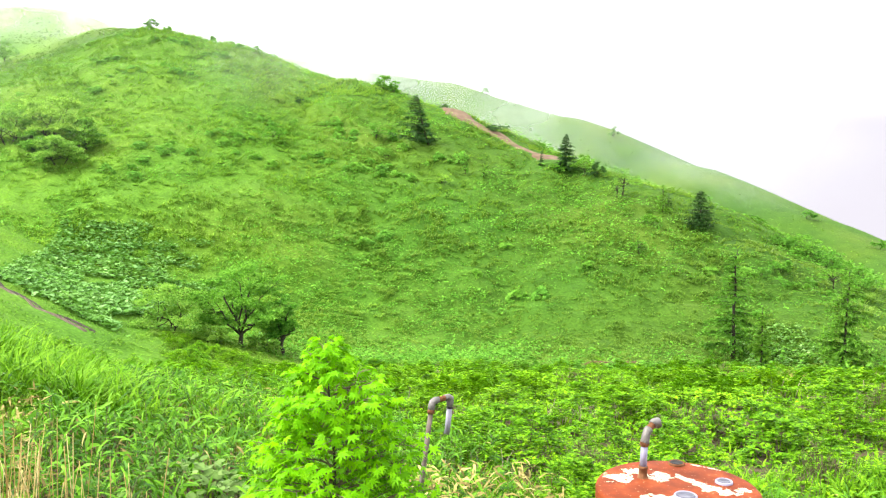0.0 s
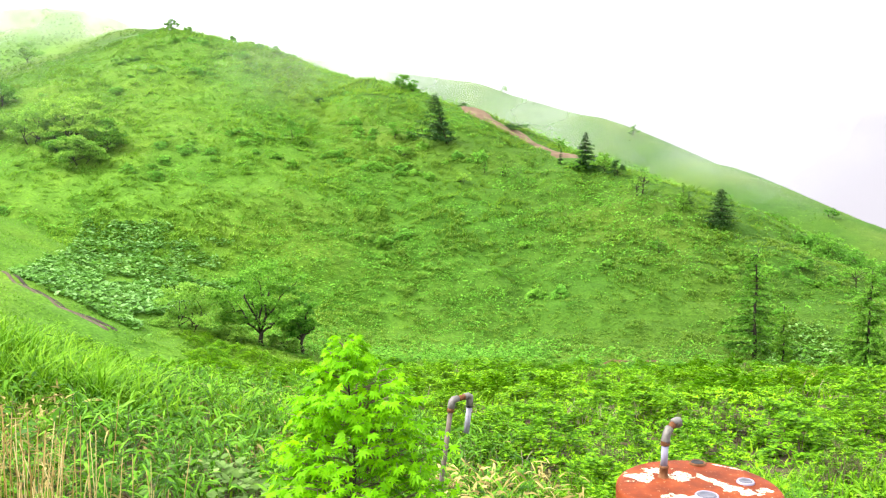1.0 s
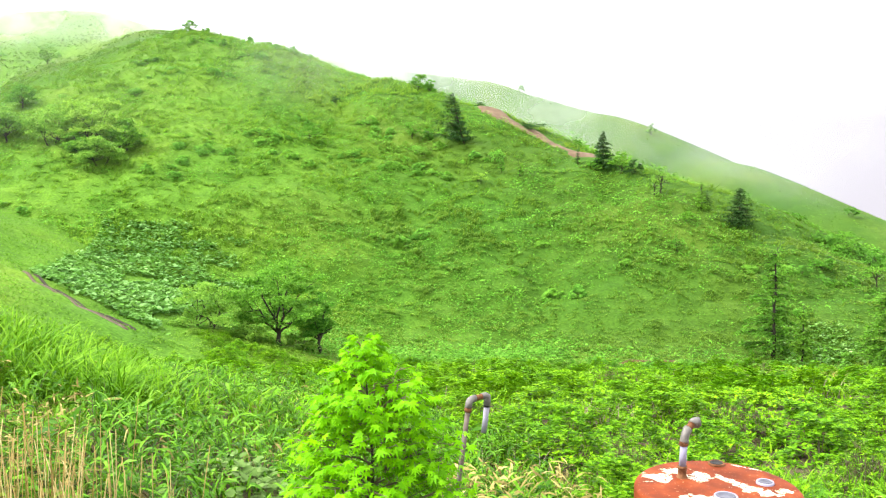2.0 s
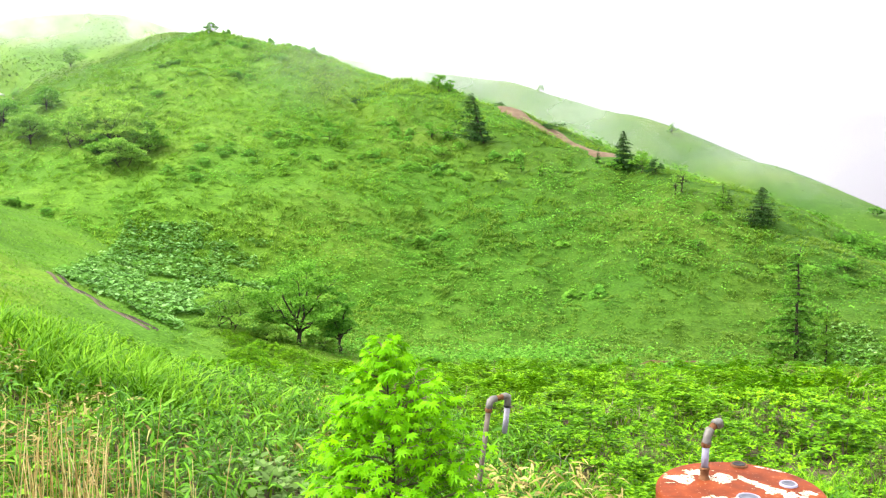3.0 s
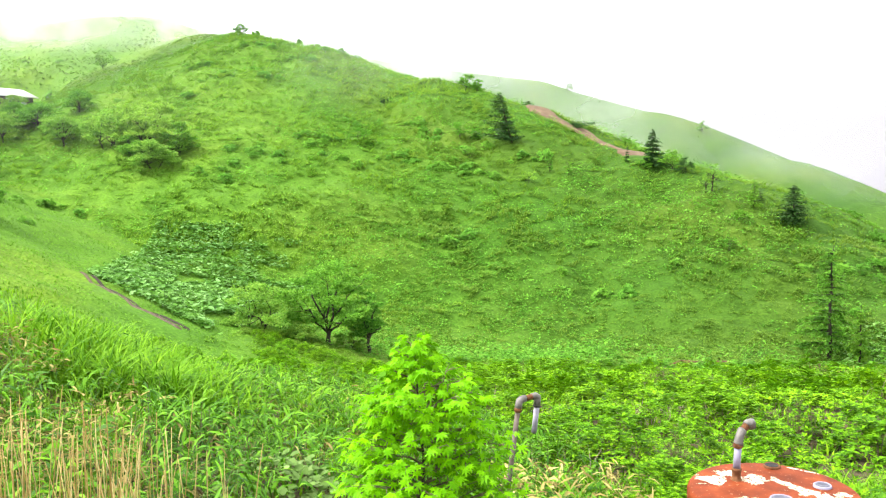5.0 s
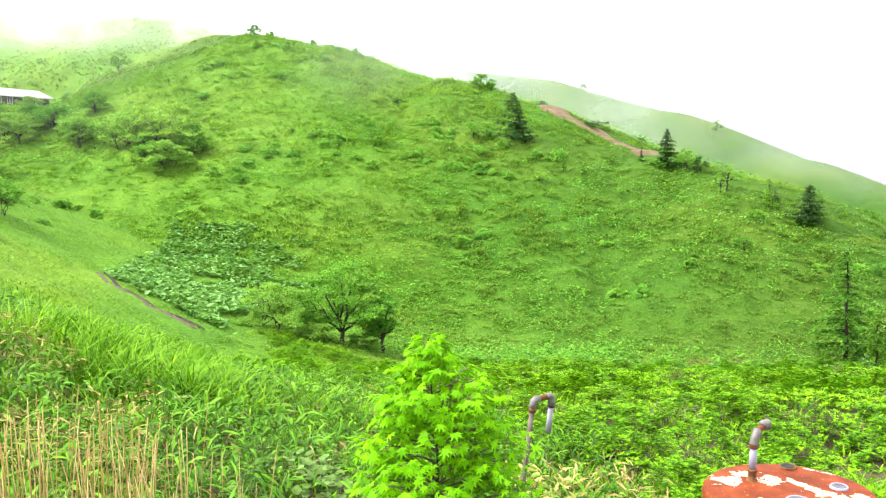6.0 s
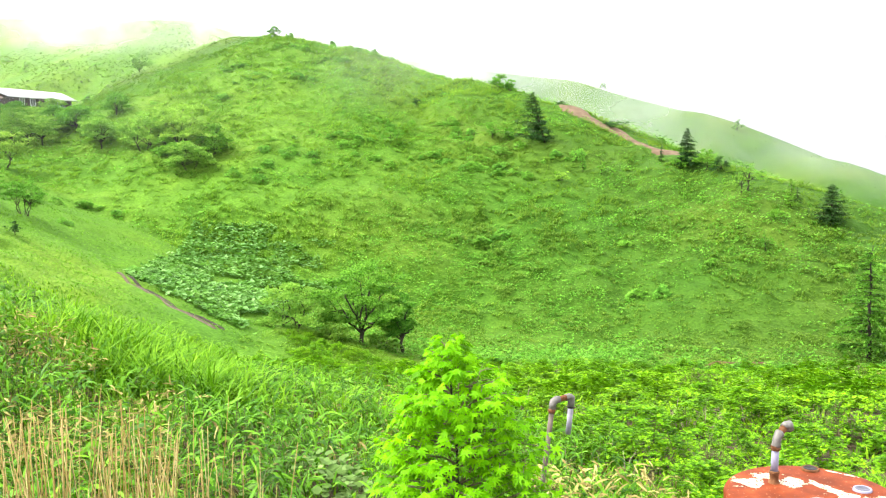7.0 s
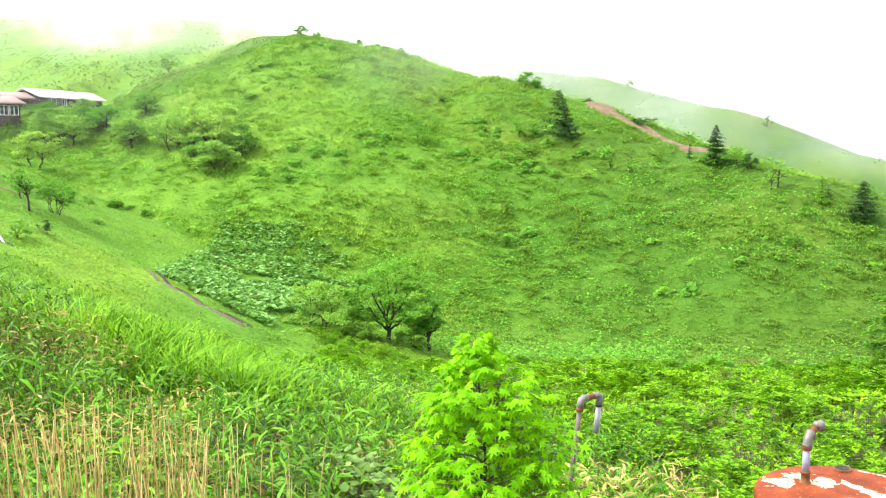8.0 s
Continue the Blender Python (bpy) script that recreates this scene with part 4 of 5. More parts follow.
def field_grass():
    g = np.random.default_rng(13)
    s = Soup()
    n = 30000
    y = 6.5 + 41 * g.uniform(0, 1, n) ** 0.85
    x = g.uniform(-0.7, 0.72, n) * y
    b = g.uniform(0, 6.28, n)
    blades(s, on_ground(x, y, -0.02), np.stack([np.cos(b), np.sin(b), 0 * b], -1), (0.24 + 0.1 * wobble(x, y, 3, 61)) * g.uniform(0.6, 1.4, n), 0.02 + 0.0012 * y, g.uniform(0.3, 0.9, n), 2)
    return s


stuff("field_grass", field_grass(), LONG, "green grass between the azalea bushes", "grass")


def low_azaleas():
    """Sprigs and seedlings that fill the ground between the bushes, in patches."""
    g = np.random.default_rng(24)
    n, per = 23000, 6
    y = 9 + 33 * g.uniform(0, 1, n) ** 0.8
    x = g.uniform(-0.34, 0.68, n) * y
    patch = wobble(x, y, 2.4, 62) + 0.6 * wobble(x, y, 0.9, 63)
    keep = (patch > -0.6) & ~((x < -0.13 * y - 0.5) & (y < 19)) & ~((y < 11.5) & (x < 1.5))
    x, y, patch = x[keep], y[keep], patch[keep]
    n = len(x)
    p = np.repeat(on_ground(x, y, 0) + np.array([0, 0, 1.0]) * (0.12 + 0.22 * np.clip(patch + 0.3, 0, 1.2) * g.uniform(0.7, 1.15, n))[:, None], per, 0)
    b = np.repeat(g.uniform(0, 6.28, n), per) + np.tile(np.arange(per) * 2 * np.pi / per, n)
    d = np.stack([np.cos(b), np.sin(b), g.uniform(0.0, 0.8, n * per)], -1)
    L = np.repeat(0.075 + 0.0012 * y, per) * g.uniform(0.7, 1.2, n * per)
    return leaves(Soup(), p, d, np.array([[0, 0, 1.0]]) + g.normal(0, 0.15, (n * per, 3)), L, L * 0.42, 0.12)


def dead_twigs():
    """Grey dead azalea twigs in patches between the green bushes, and dry sedge along the far edge of the field."""
    g = np.random.default_rng(25)
    s = Soup()
    n = 14000
    y = 11 + 29 * g.uniform(0, 1, n) ** 0.8
    x = g.uniform(-0.3, 0.68, n) * y
    keep = (wobble(x, y, 2.0, 64) + 0.5 * wobble(x, y, 0.8, 65) > 0.62) & (x > -0.13 * y)
    x, y = x[keep], y[keep]
    n = len(x)
    b = g.uniform(0, 6.28, n)
    blades(s, on_ground(x, y, 0), np.stack([np.cos(b), np.sin(b), 0 * b], -1), g.uniform(0.25, 0.55, n), 0.008 + 0.0005 * y, g.uniform(0.2, 1.0, n), 2)
    m = 2600
    f, y = g.uniform(0.30, 0.66, m), 31 + 7 * g.random(m)
    k = wobble(f * y, y, 1.8, 66) > 0.0
    x, y = (f * y)[k], y[k]
    b = g.uniform(0, 6.28, len(x))
    return s, blades(Soup(), on_ground(x, y, 0), np.stack([np.cos(b), np.sin(b), 0 * b], -1), g.uniform(0.3, 0.6, len(x)), 0.02 + 0.02 * g.random(len(x)), g.uniform(0.3, 0.9, len(x)), 2)


stuff("low_azaleas", low_azaleas(), AZALEA, "low bright azalea sprigs filling the bank", "plants")
twigs, sedge = dead_twigs()
stuff("dead_twigs", twigs, DEAD, "grey dead twigs between the azalea bushes", "twigs")
stuff("dry_sedge", sedge, DRY, "reddish-tan dry sedge along the far edge of the bank", "grass")


def bramble():
    """Broad oval leaves of a sprawling plant beside the maple."""
    g = np.random.default_rng(26)
    n = 420
    x, y = -2.05 + 0.42 * g.normal(size=n), 8.0 + 0.5 * g.normal(size=n)
    p = on_ground(x, y, 0) + np.array([0, 0, 1.0]) * (0.25 + 0.4 * np.exp(-((x + 2.05) ** 2 + (y - 8) ** 2) / 0.3) * g.uniform(0.5, 1.1, n))[:, None]
    b = g.uniform(0, 6.28, n)
    L = g.uniform(0.06, 0.12, n)
    return ribbons(Soup(), p, b, L, L * 0.75, g.uniform(-0.2, 0.7, n), g.uniform(0.1, 0.5, n), g.normal(0, 0.4, n))


stuff("bramble", bramble(), SAGE, "sprawling bramble with broad pale sage-green leaves", "plants")


def dry_stalks():
    g = np.random.default_rng(14)
    s = Soup()
    bunches = -41 + 22 * g.uniform(0, 1, 24) ** 1.25
    for k in range(190):
        a = radians(bunches[k % 24] + g.normal(0, 0.55))
        r = g.uniform(3.5, 4.5)
        x, y = r * math.sin(a), r * math.cos(a)
        z = float(ground_z(x, y))
        top = 0.20 + 0.09 * g.normal() - 0.020 * (math.degrees(a) + 22) - z
        lean = g.normal(0, 0.06, 2)
        u = np.linspace(0, 1, 6)[:, None]
        p = np.array([x, y, z]) + u * np.array([lean[0], lean[1], top]) + u ** 2 * np.array([lean[0], lean[1], 0])
        tube(s, p, np.linspace(0.0044, 0.0017, 6) * g.uniform(0.7, 1.25), 5)
    return s


def bank_grass():
    g = np.random.default_rng(18)
    n = 10000
    a = np.radians(-46 + 40 * g.uniform(0, 1, n) ** 1.3)
    r = 7.0 + 7.0 * g.uniform(0, 1, n) ** 0.8
    x, y = r * np.sin(a), r * np.cos(a)
    keep = wobble(x, y, 1.5, 71) + 0.02 * (np.degrees(-a) - 24) > -0.1
    x, y = x[keep], y[keep]
    n = len(x)
    b = g.uniform(0, 6.28, n)
    return blades(Soup(), on_ground(x, y, -0.02), np.stack([np.cos(b) + 0.3, np.sin(b) - 0.3, 0 * b], -1), g.uniform(0.3, 0.62, n), 0.007 + 0.008 * g.random(n), g.uniform(0.2, 0.9, n), 3)


stuff("bank_grass", bank_grass(), YELLOW, "fine bright grass growing through the bamboo grass", "grass")
stuff("dry_stalks", dry_stalks(), STRAW, "upright dead tan stalks of tall grass", "grass")


# ---- tank ----
def rusty_paint():
    mat, n, l, b = shader("rusty_tank_paint")
    big, mid, fine = noise_of(n, l, 2.3, 5.0), noise_of(n, l, 7.0, 6.0), noise_of(n, l, 45.0, 5.0)
    rust = ramp(n, [(0.3, (0.0952, 0.01632, 0.00544)), (0.55, (0.1768, 0.034, 0.00884)), (0.75, (0.2312, 0.0612, 0.0204))])
    l.new(mid.outputs["Fac"], rust.inputs["Fac"])
    speck = ramp(n, [(0.62, (0, 0, 0)), (0.68, (0.4, 0.4, 0.4))])
    l.new(fine.outputs["Fac"], speck.inputs["Fac"])
    col = mixed(n, l, rust.outputs["Color"], (0.5, 0.3, 0.2), speck.outputs["Color"])
    l.new(col, b.inputs["Base Color"])
    b.inputs["Roughness"].default_value = 0.68
    b.inputs["Specular IOR Level"].default_value = 0.12
    bp = n.new("ShaderNodeBump")
    bp.inputs["Strength"].default_value, bp.inputs["Distance"].default_value = 0.3, 0.004
    l.new(fine.outputs["Fac"], bp.inputs["Height"])
    l.new(bp.outputs["Normal"], b.inputs["Normal"])
    return mat


RUST = rusty_paint()
GALV = plain("galvanised_steel", (0.09826, 0.08959, 0.07803), (0.185, 0.1734, 0.159), 14.0, 0.55, 0.35, 0.2)
SLEEVE = plain("pale_plastic_sleeve", (0.204, 0.1938, 0.272), (0.272, 0.2618, 0.34), 10.0, 0.5)
LEG = plain("pale_zinc_pipe", (0.20, 0.195, 0.235), (0.29, 0.28, 0.33), 14.0, 0.55, 0.1, 0.2)
BROWN = plain("rusted_steel", (0.0884, 0.034, 0.0136), (0.1904, 0.0884, 0.0408), 20.0, 0.85, 0.2, 0.4)
BLACK = plain("black_rubber", (0.0136, 0.0136, 0.0136), (0.034, 0.0306, 0.0272), 20.0, 0.7)
CAP = plain("grey_cap", (0.068, 0.068, 0.085), (0.1156, 0.1156, 0.1428), 25.0, 0.45, 0.3)
TOP = -0.52


def worn_top():
    """The tank's top: rust-red with what is left of an older coat of cream-white paint."""
    mat, n, l, b = shader("rusty_top_with_old_paint")
    tc = n.new("ShaderNodeTexCoord")
    far = None
    for cx, cy, rx, ry, turn in [(-0.32, 0.16, 0.095, 0.105, 20), (-0.20, 0.28, 0.10, 0.05, 12), (-0.07, 0.20, 0.09, 0.09, -20), (0.11, 0.14, 0.15, 0.035, -46), (0.24, -0.03, 0.16, 0.07, -28), (0.41, -0.02, 0.035, 0.06, 50), (0.26, 0.37, 0.16, 0.012, -32), (-0.14, -0.16, 0.13, 0.06, 0), (0.30, -0.20, 0.10, 0.05, 20)]:
        mp, ln = n.new("ShaderNodeMapping"), n.new("ShaderNodeVectorMath")
        mp.vector_type, ln.operation = "TEXTURE", "LENGTH"
        mp.inputs["Location"].default_value = (cx, cy, 0)
        mp.inputs["Rotation"].default_value = (0, 0, radians(turn))
        mp.inputs["Scale"].default_value = (rx * 0.98, ry * 0.98, 1)
        l.new(tc.outputs["Object"], mp.inputs["Vector"])
        l.new(mp.outputs["Vector"], ln.inputs[0])
        if far is None:
            far = ln.outputs["Value"]
        else:
            m = n.new("ShaderNodeMath")
            m.operation = "MINIMUM"
            l.new(far, m.inputs[0])
            l.new(ln.outputs["Value"], m.inputs[1])
            far = m.outputs[0]
    rag, chip, mid, fine = noise_of(n, l, 13.0, 8.0), noise_of(n, l, 60.0, 5.0), noise_of(n, l, 7.0, 6.0), noise_of(n, l, 45.0, 5.0)
    edge = n.new("ShaderNodeMath")
    edge.operation = "MULTIPLY_ADD"
    edge.inputs[1].default_value = 4.2
    l.new(rag.outputs["Fac"], edge.inputs[0])
    l.new(far, edge.inputs[2])
    left = ramp(n, [(0.575, (1, 1, 1)), (0.592, (0, 0, 0))])
    scale = n.new("ShaderNodeMath")
    scale.operation = "MULTIPLY"
    scale.inputs[1].default_value = 0.2
    l.new(edge.outputs[0], scale.inputs[0])
    l.new(scale.outputs[0], left.inputs["Fac"])
    gone = ramp(n, [(0.565, (1, 1, 1)), (0.60, (0, 0, 0))])
    l.new(chip.outputs["Fac"], gone.inputs["Fac"])
    rust = ramp(n, [(0.3, (0.078, 0.0145, 0.0035)), (0.55, (0.150, 0.0275, 0.0055)), (0.75, (0.20, 0.05, 0.011))])
    l.new(mid.outputs["Fac"], rust.inputs["Fac"])
    speck = ramp(n, [(0.64, (0, 0, 0)), (0.70, (0.35, 0.35, 0.35))])
    l.new(fine.outputs["Fac"], speck.inputs["Fac"])
    red = mixed(n, l, rust.outputs["Color"], (0.45, 0.3, 0.18), speck.outputs["Color"])
    cream = ramp(n, [(0.35, (0.38, 0.30, 0.18)), (0.6, (0.60, 0.55, 0.43))])
    l.new(rag.outputs["Fac"], cream.inputs["Fac"])
    cover = mixed(n, l, left.outputs["Color"], gone.outputs["Color"], 1.0, "MULTIPLY")
    l.new(mixed(n, l, red, cream.outputs["Color"], cover), b.inputs["Base Color"])
    b.inputs["Roughness"].default_value = 0.7
    b.inputs["Specular IOR Level"].default_value = 0.12
    bp = n.new("ShaderNodeBump")
    bp.inputs["Strength"].default_value, bp.inputs["Distance"].default_value = 0.5, 0.003
    l.new(cover, bp.inputs["Height"])
    l.new(bp.outputs["Normal"], b.inputs["Normal"])
    return mat


RUST_TOP = worn_top()


def build_tank():
    root = thing("oil_tank", pose(1.46, 5.38, TOP), "rust-red steel tank with flaking white paint on top", "tank")
    depth = TOP - float(ground_z(1.46, 5.38)) + 0.35
    part("shell", lathe(Soup(), [(0.497, -depth), (0.497, -0.62), (0.504, -0.60), (0.497, -0.58), (0.497, -0.05), (0.4985, -0.03), (0.494, -0.012)], 96), RUST, root, smooth=True)
    part("top", lathe(Soup(), [(0.494, -0.012), (0.486, -0.003), (0.472, 0.0), (0.3, 0.0005), (0.0, 0.001)], 96), RUST_TOP, root, smooth=True)
    for cx, cy, r, mat in [(0.095, 0.415, 0.046, BLACK), (0.31, 0.095, 0.046, CAP), (0.01, -0.14, 0.062, CAP)]:
        ring = part("cap_collar", lathe(Soup(), [(r + 0.008, 0.0), (r + 0.008, 0.010), (r + 0.004, 0.015), (r, 0.015), (r - 0.004, 0.010)], 32, pose(cx, cy, 0)), BROWN if mat is BLACK else SLEEVE, root, smooth=True)
        part("cap", lathe(Soup(), [(r - 0.003, 0.008), (r - 0.008, 0.016), (r * 0.7, 0.0165), (r * 0.62, 0.011), (0.0, 0.011)], 32, pose(cx, cy, 0)), mat, ring, smooth=True)
    vx, vy = -0.178, 0.177
    vent = part("vent_pipe", tube(Soup(), [(vx, vy, 0.07), (vx + 0.002, vy, 0.14), (vx + 0.004, vy, 0.215)], 0.0225, 16), SLEEVE, root, "pale lavender vent pipe", True)
    part("socket", lathe(Soup(), [(0.036, 0.0), (0.030, 0.010), (0.027, 0.02), (0.027, 0.058), (0.031, 0.061), (0.031, 0.074), (0.024, 0.077)], 20, pose(vx, vy, 0)), BROWN, vent, smooth=True)
    part("collar", lathe(Soup(), [(0.027, 0.0), (0.029, 0.004), (0.029, 0.026), (0.027, 0.03)], 20, pose(vx + 0.004, vy, 0.205)), BROWN, vent, smooth=True)
    u = np.linspace(0, 1, 9)
    bend = np.stack([vx + 0.006 + 0.045 * (1 - np.cos(u * 1.15)), vy + 0.05 * (1 - np.cos(u * 1.15)), 0.225 + 0.08 * np.sin(u * 1.3)], -1)
    part("elbow", tube(Soup(), bend, np.r_[0.029, 0.029, np.full(5, 0.0265), 0.029, 0.029], 18), GALV, vent, smooth=True)
    e = bend[-1]
    way = unit(np.array([0.62, 0.5, 0.50]))
    part("spout", tube(Soup(), [e - way * 0.02, e + way * 0.05], 0.022, 16), BROWN, vent, smooth=True)
    o = e + way * 0.045
    part("outlet", tube(Soup(), [o, o + way * 0.02, o + way * 0.045 - np.array([0, 0, 0.01]), o + way * 0.06 - np.array([0, 0, 0.05])], [0.029, 0.029, 0.030, 0.029], 16), GALV, vent, smooth=True)
    return root


build_tank()


def build_gooseneck():
    root = thing("gooseneck_pipe", pose(-0.058, 6.42, -0.30), "rusted grey steel gooseneck pipe standing in the grass", "pipe")
    down = unit(np.array([-0.075, -0.02, -0.62]))
    part("riser", tube(Soup(), [down * 0.05, down * 0.6, down * 1.95], 0.0185, 16), WEATHERED, root, "weathered brown-grey riser", True)
    part("riser_collar", tube(Soup(), [down * 0.055, down * 0.085], 0.026, 16), BROWN, root, smooth=True)
    q = np.array([0.13, 0.10, 0.0])
    w = unit(q)
    part("elbow", tube(Soup(), [down * 0.075, down * 0.03, down * 0.005 + w * 0.004, w * 0.025 + [0, 0, 0.006], w * 0.055 + [0, 0, 0.006]], [0.0245, 0.026, 0.027, 0.026, 0.0245], 18), GALV, root, smooth=True)
    part("crossbar", tube(Soup(), [w * 0.05 + [0, 0, 0.006], q - w * 0.03 + [0, 0, 0.01]], 0.0205, 16), BROWN, root, "rust-brown crossbar", True)
    part("elbow", tube(Soup(), [q - w * 0.05 + [0, 0, 0.01], q - w * 0.015 + [0, 0, 0.01], q + [0, 0, 0.002], q + [0, 0, -0.03], q + [-0.002, 0, -0.065]], [0.0245, 0.026, 0.027, 0.026, 0.0245], 18), GALV, root, smooth=True)
    part("outlet_collar", tube(Soup(), [q + [-0.002, 0, -0.06], q + [-0.003, 0, -0.075]], 0.025, 16), BLACK, root, smooth=True)
    part("outlet", tube(Soup(), [q + [-0.003, 0, -0.07], q + [-0.012, 0, -0.18], q + [-0.022, 0, -0.27]], 0.0205, 16), LEG, root, "pale grey outlet leg", True)
    return root


build_gooseneck()


# ---- maple sapling ----
def maple_leaf(seed):
    """A palmate leaf with seven long pointed lobes, cupped a little, about 1 m wide before scaling."""
    g = np.random.default_rng(seed)
    lobes = np.radians([-122, -78, -39, 0, 39, 78, 122])
    reach = np.array([0.30, 0.46, 0.56, 0.60, 0.56, 0.46, 0.30]) * g.uniform(0.92, 1.08, 7)
    pts = [(0.0, -0.06)]
    for i, (a, r) in enumerate(zip(lobes, reach)):
        for da, k in ((-0.17, 0.58), (0, 1.0), (0.17, 0.58)):
            pts.append((math.sin(a + da) * r * k, math.cos(a + da) * r * k))
        if i < 6:
            b = (a + lobes[i + 1]) / 2
            pts.append((math.sin(b) * 0.20, math.cos(b) * 0.20))
    p = np.array(pts)
    d = np.hypot(p[:, 0], p[:, 1])
    v = np.column_stack([p[:, 0], p[:, 1], -0.25 * d ** 2 + 0.03 * np.sin(7 * np.arctan2(p[:, 0], p[:, 1]))])
    v = np.concatenate([[[0, 0, 0.02]], v])
    n = len(p)
    j = np.arange(1, n)
    return v, np.concatenate([np.stack([np.zeros(n - 1, int), j + 1, j], -1), [[0, 1, n]]])


def build_maple():
    """A young maple in tiers: boughs of uneven reach, each a flat fan of twigs with leaves in pairs."""
    g = np.random.default_rng(15)
    x0, y0 = -0.45, 3.82
    z0 = float(ground_z(x0, y0))
    root = thing("maple_sapling", pose(x0, y0, z0), "bright lime-green young maple with lobed leaves", "tree")
    H = 0.77 - z0
    stem = wander(g, (0.03, 0, -0.2), (-0.04, 0, H - 0.04), 9, 0.006)
    part("trunk", tube(Soup(), stem, np.linspace(0.017, 0.003, 9), 8), BARK, root, smooth=True)
    below = [0.0, 0.07, 0.14, 0.19, 0.29, 0.39, 0.49, 0.60, 0.75, 1.1]
    west = [0.05, 0.09, 0.11, 0.18, 0.19, 0.25, 0.33, 0.35, 0.33, 0.2]
    east = [0.03, 0.07, 0.13, 0.30, 0.29, 0.33, 0.37, 0.39, 0.38, 0.2]
    kinds = [maple_leaf(k) for k in range(4)]
    meshes = []
    for v, f in kinds:
        me = Soup().add(v, f).mesh("maple_leaf")
        me.materials.append(MAPLE)
        meshes.append(me)
    placed = []

    def hang(p, way, size):
        """A leaf at p: its blade points along the way and down, and faces up and outwards."""
        turn = math.atan2(-way[0], way[1]) + g.normal(0, 0.45)
        m = Matrix.Translation(p) @ Euler((radians(-g.uniform(12, 52)), radians(g.normal(0, 16)), turn)).to_matrix().to_4x4() @ Matrix.Scale(size, 4)
        placed.append((p[1] - 0.4 * p[2], m))

    boughs = 132
    for k in range(boughs):
        u = ((k + 0.5) / boughs) ** 0.82
        drop = 0.02 + 1.0 * u
        a = k * 2.4 + g.uniform(-0.25, 0.25)
        c, s = math.cos(a), math.sin(a)
        wide = np.interp(drop, below, east if c > 0 else west)
        deep = 0.5 * (np.interp(drop, below, east) + np.interp(drop, below, west))
        r = math.sqrt((wide * c) ** 2 + (deep * s) ** 2) * g.uniform(0.78, 1.04)
        tip = np.array([c * r - 0.03 * (1 - u), s * r, H - drop])
        st = np.array([np.interp(H - drop - 0.5 * r, stem[:, 2], stem[:, i]) for i in range(2)] + [H - drop - 0.5 * r])
        line = wander(g, st, tip, 6, 0.03)
        bough = part("branch", tube(Soup(), line, np.linspace(0.0055, 0.0015, 6), 5), TWIG, root)
        fine = Soup()
        for q in range(5):
            w = 0.35 + 0.13 * q
            at = np.array([np.interp(w, np.linspace(0, 1, 6), line[:, i]) for i in range(3)])
            b = a + (0.75 if q % 2 else -0.75) + g.normal(0, 0.25)
            end = at + np.array([math.cos(b), math.sin(b), 0.12 + g.normal(0, 0.12)]) * r * g.uniform(0.28, 0.5)
            tube(fine, [at, (at + end) / 2 + g.normal(0, 0.004, 3), end], [0.0022, 0.0016, 0.001], 4, False)
            for f in (0.45, 0.72, 1.0):
                spot = at + (end - at) * f
                for side in (-1, 1) if f < 1 else (0,):
                    h = b + side * 0.9
                    way = np.array([math.cos(h), math.sin(h)])
                    hang(spot + np.array([way[0], way[1], -0.1]) * 0.02 + g.normal(0, 0.010, 3), way, g.uniform(0.052, 0.080) * (0.72 if u < 0.12 else 1))
        for f in (0.5, 0.65, 0.8, 0.9, 1.0, 1.0):
            h = a + g.normal(0, 0.7)
            spot = np.array([np.interp(f, np.linspace(0, 1, 6), line[:, i]) for i in range(3)])
            hang(spot + g.normal(0, 0.012, 3), np.array([math.cos(h), math.sin(h)]), g.uniform(0.052, 0.080) * (0.72 if u < 0.12 else 1))
        tagged(part("twigwork", fine, TWIG, bough), kind="stuff")
    rest = Soup()
    placed.sort(key=lambda e: e[0])
    for i, (_, m) in enumerate(placed):
        if i < 300:
            ob = new("leaf", meshes[i % 4])
            ob.parent, ob.matrix_basis = root, m
        else:
            v, f = kinds[i % 4]
            mm = np.array(m)
            rest.add(v @ mm[:3, :3].T + mm[:3, 3], f)
    tagged(part("foliage", rest, MAPLE, root), kind="stuff")
    return root


build_maple()


# ---- lodge ----
WALL = plain("dark_timber", (0.034, 0.0238, 0.0204), (0.068, 0.051, 0.0408), 1.5, 0.85, 0, 0.3)
ROOF = plain("pale_metal_roof", (0.50, 0.48, 0.50), (0.62, 0.60, 0.62), 0.8, 0.5, 0.1)
PINK_ROOF = plain("pinkish_metal_roof", (0.279, 0.1768, 0.16), (0.341, 0.2288, 0.21), 0.8, 0.5, 0.1)
FRAME = plain("white_window_frame", (0.7, 0.7, 0.7), (0.8, 0.8, 0.8), 3.0, 0.5)
PANE, pn, plk, pb = shader("window_glass")
pb.inputs["Base Color"].default_value, pb.inputs["Roughness"].default_value = (0.03, 0.035, 0.04, 1), 0.05


def slab(soup, a, b):
    x0, y0, z0 = a
    x1, y1, z1 = b
    v = [(x, y, z) for z in (z0, z1) for x, y in ((x0, y0), (x1, y0), (x1, y1), (x0, y1))]
    return soup.add(v, [[3, 2, 1, 0], [4, 5, 6, 7], [0, 1, 5, 4], [1, 2, 6, 5], [2, 3, 7, 6], [3, 0, 4, 7]])


